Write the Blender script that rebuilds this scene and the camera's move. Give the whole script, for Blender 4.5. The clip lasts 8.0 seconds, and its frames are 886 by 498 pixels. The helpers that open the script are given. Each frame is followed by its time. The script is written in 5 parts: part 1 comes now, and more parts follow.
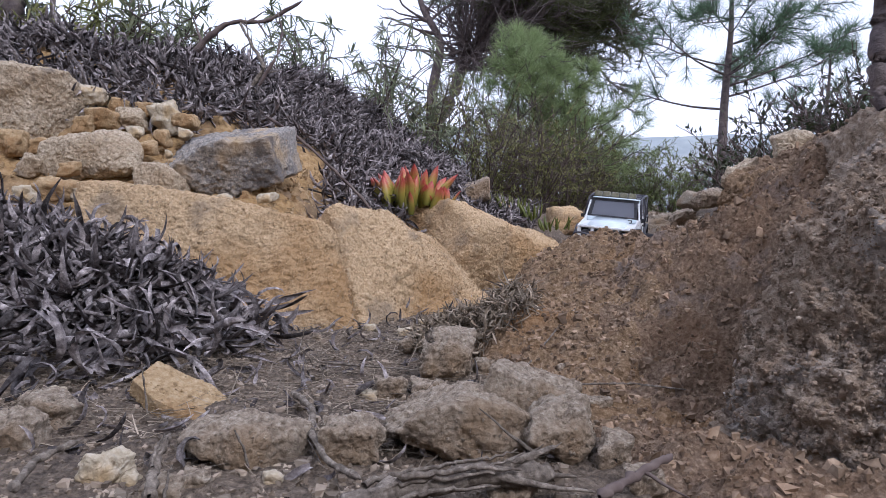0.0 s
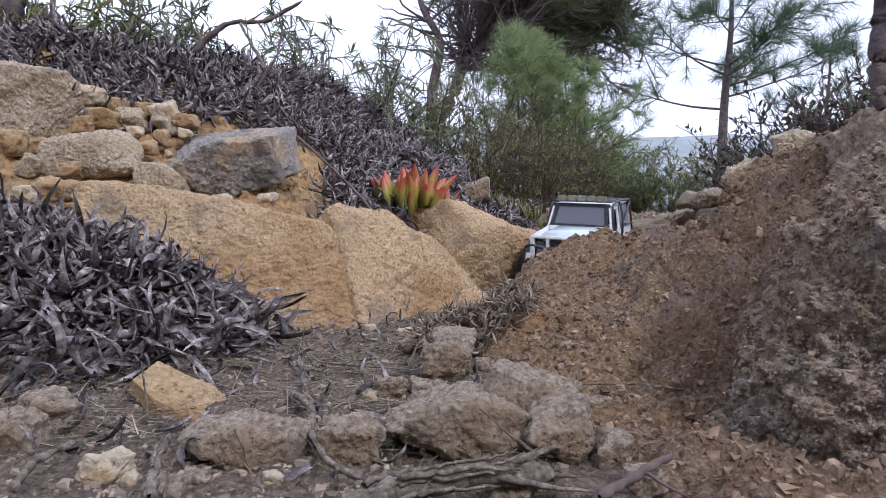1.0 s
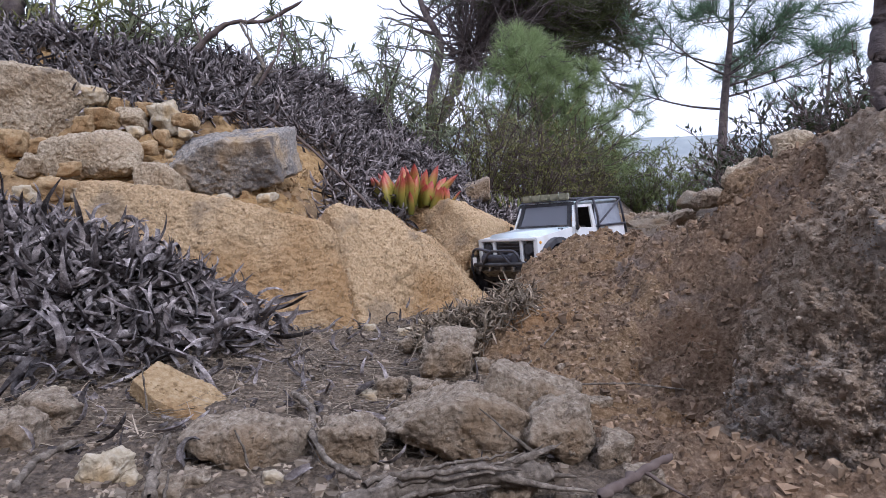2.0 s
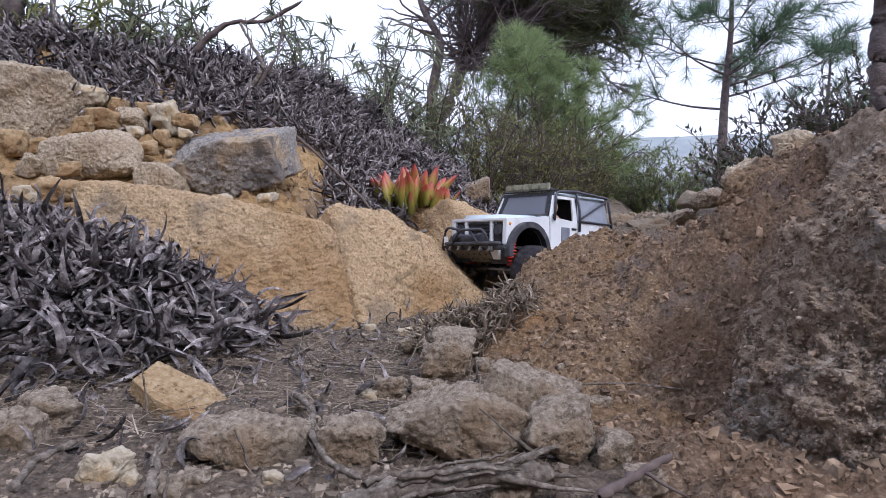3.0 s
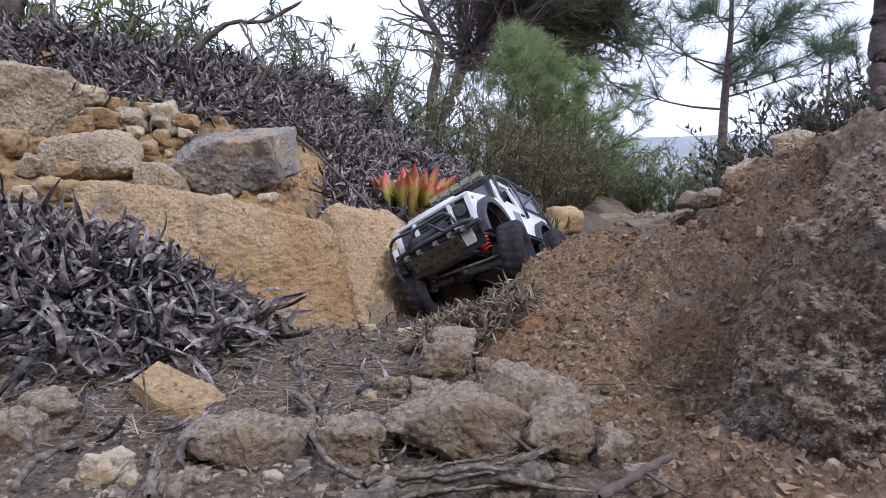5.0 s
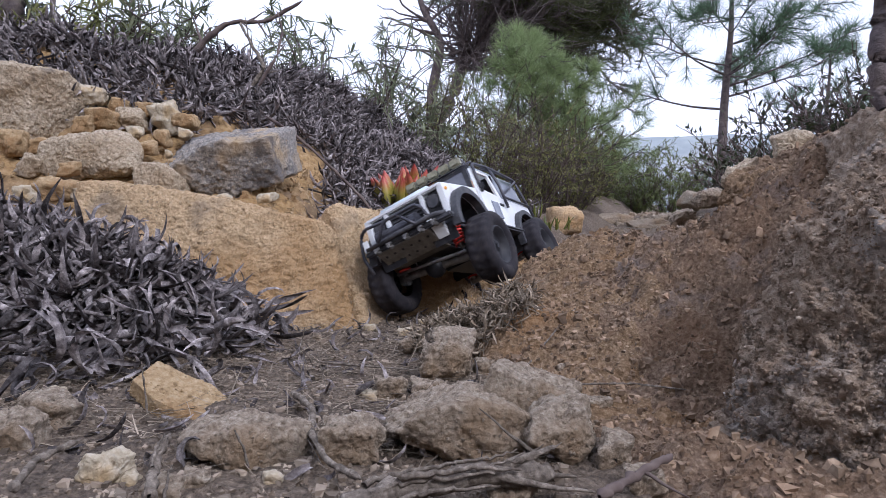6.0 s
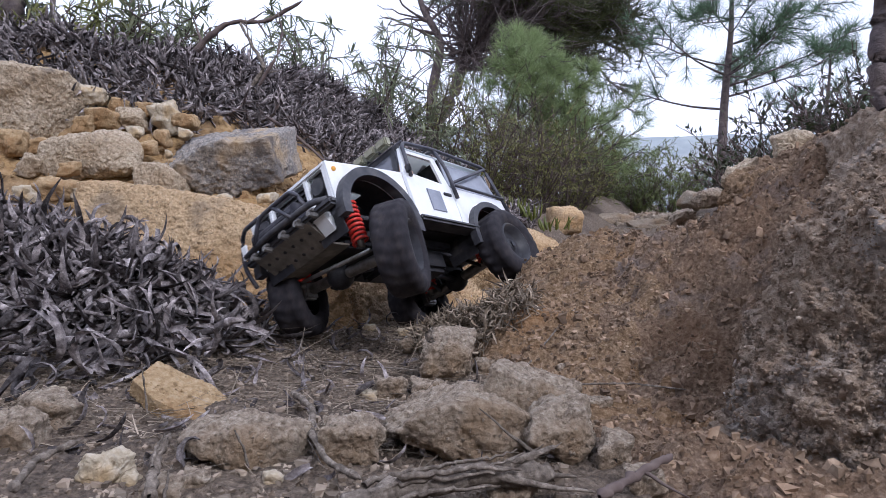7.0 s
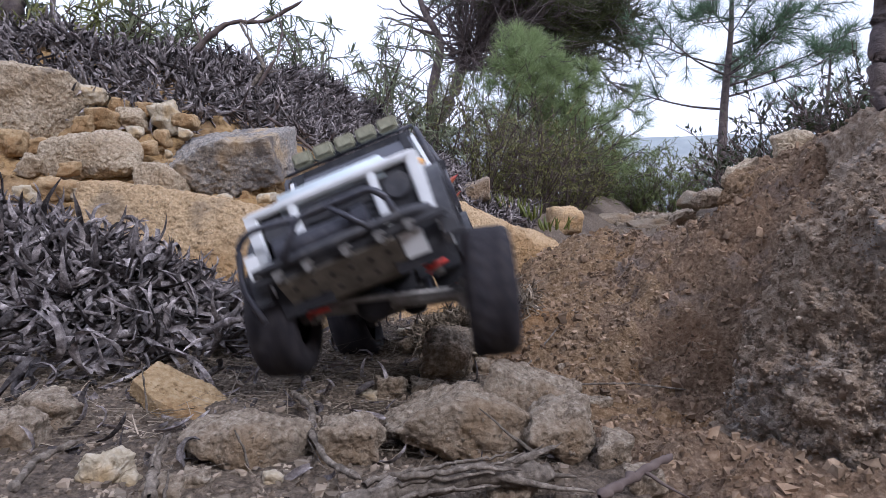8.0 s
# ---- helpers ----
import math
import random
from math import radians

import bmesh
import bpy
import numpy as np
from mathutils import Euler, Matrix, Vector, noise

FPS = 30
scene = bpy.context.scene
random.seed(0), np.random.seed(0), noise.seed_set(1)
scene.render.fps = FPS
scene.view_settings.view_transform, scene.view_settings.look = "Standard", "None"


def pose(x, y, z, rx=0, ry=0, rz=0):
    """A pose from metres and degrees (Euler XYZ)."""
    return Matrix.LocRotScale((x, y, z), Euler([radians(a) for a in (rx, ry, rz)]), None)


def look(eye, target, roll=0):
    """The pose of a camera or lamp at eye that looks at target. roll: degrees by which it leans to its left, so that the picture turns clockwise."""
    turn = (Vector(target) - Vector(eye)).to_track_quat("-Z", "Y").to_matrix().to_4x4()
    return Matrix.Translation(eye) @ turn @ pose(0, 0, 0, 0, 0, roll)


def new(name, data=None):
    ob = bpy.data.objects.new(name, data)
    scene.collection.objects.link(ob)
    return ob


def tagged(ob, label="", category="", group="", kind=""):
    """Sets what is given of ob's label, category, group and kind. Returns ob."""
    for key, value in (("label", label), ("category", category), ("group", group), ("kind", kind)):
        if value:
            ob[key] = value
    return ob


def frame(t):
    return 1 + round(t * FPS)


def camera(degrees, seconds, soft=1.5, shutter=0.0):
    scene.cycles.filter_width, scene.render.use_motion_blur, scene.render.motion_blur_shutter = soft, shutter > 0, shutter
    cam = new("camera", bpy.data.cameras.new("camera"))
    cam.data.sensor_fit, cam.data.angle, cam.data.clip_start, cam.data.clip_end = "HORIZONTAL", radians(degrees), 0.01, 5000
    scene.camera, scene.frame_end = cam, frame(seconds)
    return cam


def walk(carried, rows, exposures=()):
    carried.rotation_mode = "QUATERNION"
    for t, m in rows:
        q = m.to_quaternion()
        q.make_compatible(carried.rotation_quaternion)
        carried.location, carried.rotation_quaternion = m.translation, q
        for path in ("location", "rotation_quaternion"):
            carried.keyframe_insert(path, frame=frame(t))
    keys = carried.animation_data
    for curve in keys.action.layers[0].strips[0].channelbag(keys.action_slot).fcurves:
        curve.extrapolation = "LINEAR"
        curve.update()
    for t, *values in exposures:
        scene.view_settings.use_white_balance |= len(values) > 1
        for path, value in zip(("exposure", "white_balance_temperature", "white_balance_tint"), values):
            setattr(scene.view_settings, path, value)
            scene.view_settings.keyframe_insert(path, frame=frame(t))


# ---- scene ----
cam = camera(70, 8.0, soft=0.75, shutter=0.5)
EYE = (0.0, 0.0, 0.16)
VIEW = pose(0.0, 0.0, 0.16, 90 - 2.862)
walk(cam, [(0.0, VIEW), (8.0, VIEW)], exposures=[(0.0, 0.12, 5350, 18), (8.0, 0.12, 5350, 18)])

# ---- world, sun ----
world = bpy.data.worlds.new("bright_overcast_sky")
scene.world = world
world.use_nodes = True
wn, wl = world.node_tree.nodes, world.node_tree.links
sky = wn.new("ShaderNodeTexSky")
sky.sky_type, sky.sun_disc = "NISHITA", False
sky.sun_elevation, sky.sun_rotation = radians(42), radians(145)
sky.air_density, sky.dust_density, sky.ozone_density = 1.0, 6.0, 1.0
veil = wn.new("ShaderNodeMixRGB")
veil.inputs["Fac"].default_value = 0.78
veil.inputs["Color2"].default_value = (13.5, 13.4, 13.6, 1)
wl.new(sky.outputs["Color"], veil.inputs["Color1"])
bg = wn["Background"]
bg.inputs["Strength"].default_value = 0.1
wl.new(veil.outputs["Color"], bg.inputs["Color"])
sun = new("sun", bpy.data.lights.new("sun", "SUN"))
sun.data.energy, sun.data.angle, sun.data.color = 1.7, radians(12), (1.0, 0.93, 0.82)
sun.matrix_world = look((3.6, -4.6, 5.8), (0, 0.6, 0))


# ---- noise ----
def hash3(i, j, k, seed):
    h = (i * 374761393 + j * 668265263 + k * 2147483647 + seed * 1274126177).astype(np.int64)
    h = (h ^ (h >> 13)) * 1274126177
    h = h ^ (h >> 16)
    return (h & 0xFFFFF) / float(0xFFFFF) * 2 - 1


def vnoise(p, seed=0):
    """Smooth value noise, -1 to 1, at the rows of p."""
    i = np.floor(p).astype(np.int64)
    f = p - i
    f = f * f * f * (f * (f * 6 - 15) + 10)
    out = 0
    for a in (0, 1):
        for b in (0, 1):
            for c in (0, 1):
                w = (f[:, 0] if a else 1 - f[:, 0]) * (f[:, 1] if b else 1 - f[:, 1]) * (f[:, 2] if c else 1 - f[:, 2])
                out = out + w * hash3(i[:, 0] + a, i[:, 1] + b, i[:, 2] + c, seed)
    return out


def fbm(p, octaves=4, seed=0, gain=0.5):
    s, a, q = 0, 1.0, p
    for o in range(octaves):
        s = s + a * vnoise(q, seed + o * 7)
        q, a = q * 2.03 + 11.7, a * gain
    return s


def sstep(x):
    x = np.clip(x, 0, 1)
    return x * x * (3 - 2 * x)


def soft_plus(x, w=0.04):
    return 0.5 * (x + np.sqrt(x * x + w * w))


# ---- mesh helpers ----
def mesh_of(name, verts, faces, smooth=True):
    """A mesh from arrays: verts (n,3); faces (m,3) or (m,4), or a list of such arrays."""
    me = bpy.data.meshes.new(name)
    groups = faces if isinstance(faces, list) else [faces]
    groups = [np.asarray(g, dtype=np.int32) for g in groups if len(g)]
    verts = np.asarray(verts, dtype=np.float32)
    me.vertices.add(len(verts))
    me.vertices.foreach_set("co", verts.ravel())
    loops = np.concatenate([g.ravel() for g in groups])
    sizes = np.concatenate([np.full(len(g), g.shape[1], dtype=np.int32) for g in groups])
    me.loops.add(len(loops))
    me.loops.foreach_set("vertex_index", loops)
    me.polygons.add(len(sizes))
    me.polygons.foreach_set("loop_start", np.concatenate([[0], np.cumsum(sizes)[:-1]]).astype(np.int32))
    me.polygons.foreach_set("loop_total", sizes)
    me.polygons.foreach_set("use_smooth", np.full(len(sizes), smooth))
    me.update(calc_edges=True)
    return me


def solid(name, verts, faces, material, parent=None, smooth=True, at=(0, 0, 0)):
    me = mesh_of(name, verts, faces, smooth)
    me.materials.append(material)
    ob = new(name, me)
    ob.location = at
    if parent:
        ob.parent = parent
    return ob


def part(name, bm, material, parent, label="", smooth=False):
    me = bpy.data.meshes.new(name)
    bmesh.ops.recalc_face_normals(bm, faces=bm.faces)
    bm.to_mesh(me)
    bm.free()
    for p in me.polygons:
        p.use_smooth = smooth
    me.materials.append(material)
    ob = new(name, me)
    ob.parent = parent
    return tagged(ob, label)


def grid_faces(nu, nv):
    i = np.arange(nu * nv).reshape(nu, nv)
    return np.stack([i[:-1, :-1].ravel(), i[1:, :-1].ravel(), i[1:, 1:].ravel(), i[:-1, 1:].ravel()], 1)


def unit(v):
    return v / np.maximum(np.linalg.norm(v, axis=-1, keepdims=True), 1e-9)


def ribbons(base, heading, up, length, width, curl, seg=4, keel=0.25, taper=1.0, twist=0.0):
    """Curved pointed blades with a keel: one a row of base. Returns verts, faces."""
    n = len(base)
    t, up = unit(heading), up - 0
    side = unit(np.cross(t, up))
    up = np.cross(side, t)
    pts = base.copy()
    vs = []
    for s in range(seg + 1):
        f = s / seg
        w = width * (np.sin(np.pi * min(1.0, 0.18 + 0.82 * f)) ** 0.6 if taper > 0.5 else (1 - 0.7 * f) * 0.9)
        w = np.maximum(w, width * 0.08)[:, None] * 0.5
        a = np.asarray(twist * f).reshape(-1, 1)
        sd = side * np.cos(a) + up * np.sin(a)
        nm = np.cross(sd, t)
        vs += [pts - sd * w, pts - nm * w * 2 * keel, pts + sd * w]
        ang = (curl / seg)[:, None]
        t, up = t * np.cos(ang) + up * np.sin(ang), up * np.cos(ang) - t * np.sin(ang)
        pts = pts + t * (length / seg)[:, None]
    v = np.stack(vs, 1).reshape(-1, 3)
    k = 3 * (seg + 1)
    one = []
    for s in range(seg):
        a = 3 * s
        one += [[a, a + 1, a + 4, a + 3], [a + 1, a + 2, a + 5, a + 4]]
    f = (np.array(one)[None] + (np.arange(n) * k)[:, None, None]).reshape(-1, 4)
    return v, f


def tubes(paths, radii, sides=5):
    """Round branches: paths (n, m, 3), radii (n, m). Returns verts, faces."""
    n, m, _ = paths.shape
    d = unit(np.gradient(paths, axis=1))
    ref = np.where(np.abs(d[..., 2:3]) > 0.9, np.array([1.0, 0, 0]), np.array([0, 0, 1.0]))
    a = unit(np.cross(d, ref))
    b = np.cross(d, a)
    ang = np.arange(sides) / sides * 2 * np.pi
    ring = a[:, :, None] * np.cos(ang)[:, None] + b[:, :, None] * np.sin(ang)[:, None]
    v = (paths[:, :, None] + ring * radii[:, :, None, None]).reshape(-1, 3)
    i = np.arange(n * m * sides).reshape(n, m, sides)
    j = np.roll(i, -1, 2)
    f = np.stack([i[:, :-1].ravel(), j[:, :-1].ravel(), j[:, 1:].ravel(), i[:, 1:].ravel()], 1)
    return v, f


def joined(*pieces):
    vs, fs, o = [], [], 0
    for v, f in pieces:
        vs.append(v), fs.append(f + o)
        o += len(v)
    return np.concatenate(vs), np.concatenate(fs)


def cube_sphere(n):
    g = np.linspace(-1, 1, n)
    g = np.tan(g * np.pi / 4)
    u, w = [q.ravel() for q in np.meshgrid(g, g, indexing="ij")]
    o = np.ones_like(u)
    sides = [np.stack(c, 1) for c in ((o, u, w), (-o, w, u), (w, o, u), (u, -o, w), (u, w, o), (w, u, -o))]
    f = np.concatenate([grid_faces(n, n) + k * n * n for k in range(6)])
    v = np.concatenate(sides)
    _, first, inv = np.unique(np.round(v, 5), axis=0, return_index=True, return_inverse=True)
    return unit(v[first]), inv.ravel()[f]


def rock_shape(half, seed, n=24, cuts=12, edge=10, rough=0.06, grain=0.0, planes=(), pit=0.0, crack=0.0):
    """A worn stone as verts, faces about its own middle: a soft meeting of flat faces, chipped and grained."""
    rng = np.random.default_rng(seed)
    h = np.array(half, float)
    d, f = cube_sphere(n)
    ns = [np.array(v, float) for v in ((1, 0, 0), (-1, 0, 0), (0, 1, 0), (0, -1, 0), (0, 0, 1), (0, 0, -1))]
    ns = [unit(v + rng.normal(0, 0.10, 3)) for v in ns]
    ds = [1.0] * 6
    for _ in range(cuts):
        v = unit(rng.normal(0, 1, 3))
        ns.append(v), ds.append(rng.uniform(0.82, 1.2))
    for v, q in planes:
        ns.append(unit(np.array(v, float))), ds.append(q)
    s = np.zeros(len(d))
    for v, q in zip(ns, ds):
        s += np.maximum(d @ v / q, 0) ** edge
    p = d * (s ** (-1.0 / edge))[:, None] * h
    size = float(h.mean())
    nrm = unit(p / h ** 2)
    off = rough * size * fbm(p / size * 1.6 + seed, 4, seed)
    if grain:
        off = off + grain * fbm(p / 0.011 + seed, 3, seed + 5, 0.6)
    if crack:
        w = p + 0.02 * np.stack([vnoise(p / 0.05, seed + 61), vnoise(p / 0.05, seed + 62), vnoise(p / 0.05, seed + 63)], -1)
        c, m = vnoise(w / 0.17, seed + 64), vnoise(p / 0.12, seed + 65)
        off = off - crack * np.exp(-(c / 0.035) ** 2) * sstep((m + 0.1) / 0.3)
    if pit:
        c = fbm(p / (0.55 * size) + 3, 3, seed + 9, 0.6)
        w = p + 0.012 * np.stack([vnoise(p / 0.03, seed + 41), vnoise(p / 0.03, seed + 42), vnoise(p / 0.03, seed + 43)], -1)
        knob = np.abs(vnoise(w / 0.045, seed + 31)) + 0.6 * np.abs(vnoise(w / 0.021, seed + 32)) + 0.4 * np.abs(vnoise(w / 0.010, seed + 33))
        off = off - pit * sstep((c - 0.2) / 0.5) + pit * 1.6 * (0.6 - knob)
    return p + nrm * off[:, None], f


def mat(name, colors, scale, rough=0.9, bump=0.4, bump_scale=None, bump_mm=2.0, metal=0.0, stain=None, spec=0.3, island=0.0, detail=6.0, second=None, transl=0.0, lumps=None):
    """A surface: colours over a fine noise, a broad stain, a bump."""
    m = bpy.data.materials.new(name)
    m.use_nodes = True
    nd, ln = m.node_tree.nodes, m.node_tree.links
    b = nd["Principled BSDF"]
    tc = nd.new("ShaderNodeTexCoord")
    no = nd.new("ShaderNodeTexNoise")
    no.inputs["Scale"].default_value, no.inputs["Detail"].default_value, no.inputs["Roughness"].default_value = scale, detail, 0.65
    ln.new(tc.outputs["Object"], no.inputs["Vector"])
    rp = nd.new("ShaderNodeValToRGB")
    els = rp.color_ramp.elements
    while len(els) < len(colors):
        els.new(0.5)
    for k, c in enumerate(colors):
        els[k].position = 0.28 + 0.44 * k / max(1, len(colors) - 1)
        els[k].color = (*c, 1)
    ln.new(no.outputs["Fac"], rp.inputs["Fac"])
    col = rp.outputs["Color"]
    if stain:
        big = nd.new("ShaderNodeTexNoise")
        big.inputs["Scale"].default_value, big.inputs["Detail"].default_value = stain[1], 5.0
        ln.new(tc.outputs["Object"], big.inputs["Vector"])
        r2 = nd.new("ShaderNodeValToRGB")
        r2.color_ramp.elements[0].position, r2.color_ramp.elements[1].position = stain[2], stain[2] + 0.16
        ln.new(big.outputs["Fac"], r2.inputs["Fac"])
        mx = nd.new("ShaderNodeMixRGB")
        mx.inputs["Color2"].default_value = (*stain[0], 1)
        ml = nd.new("ShaderNodeMath")
        ml.operation = "MULTIPLY"
        ml.inputs[1].default_value = stain[3]
        ln.new(r2.outputs["Color"], ml.inputs[0])
        ln.new(ml.outputs[0], mx.inputs["Fac"])
        ln.new(col, mx.inputs["Color1"])
        col = mx.outputs["Color"]
    if second:
        big = nd.new("ShaderNodeTexNoise")
        big.inputs["Scale"].default_value, big.inputs["Detail"].default_value = second[1], 6.0
        mp = nd.new("ShaderNodeMapping")
        mp.inputs["Location"].default_value = (7.3, 2.1, 4.4)
        ln.new(tc.outputs["Object"], mp.inputs["Vector"])
        ln.new(mp.outputs["Vector"], big.inputs["Vector"])
        r2 = nd.new("ShaderNodeValToRGB")
        r2.color_ramp.elements[0].position, r2.color_ramp.elements[1].position = second[2], second[2] + 0.1
        ln.new(big.outputs["Fac"], r2.inputs["Fac"])
        ml = nd.new("ShaderNodeMath")
        ml.operation = "MULTIPLY"
        ml.inputs[1].default_value = second[3]
        ln.new(r2.outputs["Color"], ml.inputs[0])
        mx = nd.new("ShaderNodeMixRGB")
        mx.inputs["Color2"].default_value = (*second[0], 1)
        ln.new(ml.outputs[0], mx.inputs["Fac"])
        ln.new(col, mx.inputs["Color1"])
        col = mx.outputs["Color"]
    if island:
        ge = nd.new("ShaderNodeNewGeometry")
        hs = nd.new("ShaderNodeHueSaturation")
        mr = nd.new("ShaderNodeMapRange")
        mr.inputs["To Min"].default_value, mr.inputs["To Max"].default_value = 1 - island, 1 + island
        ln.new(ge.outputs["Random Per Island"], mr.inputs["Value"])
        ln.new(mr.outputs["Result"], hs.inputs["Value"])
        ln.new(col, hs.inputs["Color"])
        col = hs.outputs["Color"]
    ln.new(col, b.inputs["Base Color"])
    b.inputs["Roughness"].default_value, b.inputs["Metallic"].default_value = rough, metal
    b.inputs["Specular IOR Level"].default_value = spec
    if bump:
        n2 = nd.new("ShaderNodeTexNoise")
        n2.inputs["Scale"].default_value, n2.inputs["Detail"].default_value, n2.inputs["Roughness"].default_value = bump_scale or scale * 2, 5.0, 0.7
        ln.new(tc.outputs["Object"], n2.inputs["Vector"])
        bp = nd.new("ShaderNodeBump")
        bp.inputs["Strength"].default_value, bp.inputs["Distance"].default_value = bump, bump_mm / 1000
        ln.new(n2.outputs["Fac"], bp.inputs["Height"])
        ln.new(bp.outputs["Normal"], b.inputs["Normal"])
        if lumps:
            n3 = nd.new("ShaderNodeTexVoronoi")
            n3.inputs["Scale"].default_value = lumps[0]
            ln.new(tc.outputs["Object"], n3.inputs["Vector"])
            b3 = nd.new("ShaderNodeBump")
            b3.invert = True
            b3.inputs["Strength"].default_value, b3.inputs["Distance"].default_value = 0.8, lumps[1] / 1000
            ln.new(n3.outputs["Distance"], b3.inputs["Height"])
            ln.new(b3.outputs["Normal"], bp.inputs["Normal"])
    if transl:
        tr = nd.new("ShaderNodeBsdfTranslucent")
        ln.new(col, tr.inputs["Color"])
        ms = nd.new("ShaderNodeMixShader")
        ms.inputs["Fac"].default_value = transl
        ln.new(b.outputs["BSDF"], ms.inputs[1])
        ln.new(tr.outputs["BSDF"], ms.inputs[2])
        ln.new(ms.outputs["Shader"], nd["Material Output"].inputs["Surface"])
    return m


# ---- materials ----
M_SOIL = mat("sandy_soil", [(0.055, 0.042, 0.032), (0.18, 0.138, 0.102), (0.36, 0.285, 0.215)], 160, bump=1.0, bump_scale=200, bump_mm=8, lumps=(130, 6), stain=((0.11, 0.085, 0.07), 7, 0.5, 0.7))
M_SAND = mat("yellow_sandstone", [(0.44, 0.29, 0.15), (0.63, 0.45, 0.26), (0.78, 0.61, 0.40)], 230, bump=1.0, bump_scale=260, bump_mm=7, lumps=(120, 5), stain=((0.43, 0.25, 0.10), 5, 0.48, 0.7), second=((0.26, 0.21, 0.155), 9, 0.55, 0.6))
M_RIDGE = mat("weathered_brown_sandstone", [(0.10, 0.065, 0.042), (0.235, 0.158, 0.102), (0.44, 0.33, 0.23)], 200, bump=1.0, bump_scale=230, bump_mm=7, lumps=(110, 6), stain=((0.22, 0.125, 0.065), 6, 0.5, 0.6), second=((0.20, 0.165, 0.15), 14, 0.55, 0.6))
M_NOSE = mat("ochre_brown_sandstone", [(0.12, 0.073, 0.04), (0.275, 0.18, 0.10), (0.49, 0.36, 0.24)], 210, bump=1.0, bump_scale=230, bump_mm=7, lumps=(110, 6), stain=((0.36, 0.19, 0.075), 7, 0.5, 0.7), second=((0.22, 0.17, 0.125), 14, 0.56, 0.5))
M_PITTED = mat("pitted_grey_rock", [(0.14, 0.097, 0.066), (0.34, 0.255, 0.18), (0.54, 0.45, 0.36)], 110, bump=1.0, bump_scale=170, bump_mm=8, lumps=(75, 9), stain=((0.34, 0.325, 0.31), 13, 0.53, 0.65), second=((0.21, 0.125, 0.07), 10, 0.55, 0.6))
M_PITTED_CRUMB = mat("pitted_rock_crumb", [(0.15, 0.10, 0.066), (0.34, 0.25, 0.175), (0.55, 0.46, 0.37)], 60, bump=1.0, bump_scale=260, bump_mm=3, island=0.3, stain=((0.42, 0.40, 0.38), 13, 0.53, 0.6))
M_GREY = mat("grey_weathered_stone", [(0.145, 0.108, 0.076), (0.37, 0.298, 0.222), (0.60, 0.52, 0.42)], 190, bump=1.0, bump_scale=220, bump_mm=7, lumps=(140, 5), stain=((0.30, 0.20, 0.11), 9, 0.5, 0.7), second=((0.16, 0.135, 0.115), 22, 0.6, 0.5))
M_TAN = mat("tan_bank_stone", [(0.28, 0.21, 0.14), (0.53, 0.43, 0.305), (0.73, 0.63, 0.48)], 200, bump=1.0, bump_scale=230, bump_mm=6, lumps=(150, 4), stain=((0.36, 0.25, 0.14), 9, 0.52, 0.6), second=((0.22, 0.20, 0.185), 18, 0.58, 0.55))
M_DARKTOP = mat("dark_crusted_stone", [(0.12, 0.11, 0.105), (0.30, 0.275, 0.25), (0.52, 0.46, 0.38)], 170, bump=1.0, bump_scale=220, bump_mm=5, stain=((0.50, 0.36, 0.20), 10, 0.5, 0.85), second=((0.10, 0.095, 0.10), 14, 0.56, 0.7))
M_OCHRE = mat("ochre_stone", [(0.25, 0.165, 0.085), (0.41, 0.29, 0.155), (0.54, 0.42, 0.27)], 150, bump=1.0, bump_scale=220, bump_mm=4, stain=((0.30, 0.17, 0.07), 14, 0.5, 0.7))
M_CREAM = mat("cream_stone", [(0.33, 0.27, 0.18), (0.48, 0.41, 0.30), (0.60, 0.54, 0.44)], 120, bump=0.9, bump_scale=260, bump_mm=3, stain=((0.44, 0.29, 0.12), 25, 0.5, 0.6))
M_BANK = mat("ochre_bank_soil", [(0.13, 0.08, 0.04), (0.36, 0.23, 0.10), (0.52, 0.37, 0.20)], 80, bump=1.0, bump_scale=180, bump_mm=4, stain=((0.13, 0.10, 0.08), 6, 0.5, 0.7))
M_LITTER = mat("dead_grey_leaves", [(0.055, 0.046, 0.047), (0.21, 0.185, 0.183), (0.49, 0.445, 0.43)], 110, bump=1.0, bump_scale=200, bump_mm=3.5, island=0.75, rough=0.95, spec=0.05)
M_NEEDLE = mat("dry_straw", [(0.13, 0.10, 0.073), (0.26, 0.21, 0.155), (0.40, 0.34, 0.265)], 40, bump=0, island=0.6, rough=0.7)
M_DEADWOOD = mat("bleached_dead_wood", [(0.055, 0.044, 0.035), (0.18, 0.15, 0.122), (0.40, 0.345, 0.285)], 130, rough=0.95, spec=0.15, bump=1.0, bump_scale=240, bump_mm=3)
M_BARK = mat("grey_pine_bark", [(0.05, 0.04, 0.045), (0.13, 0.105, 0.10), (0.22, 0.18, 0.16)], 25, bump=1.0, bump_scale=40, bump_mm=8)
M_TWIG = mat("dry_twig", [(0.06, 0.045, 0.045), (0.12, 0.09, 0.08), (0.18, 0.14, 0.12)], 30, bump=0)


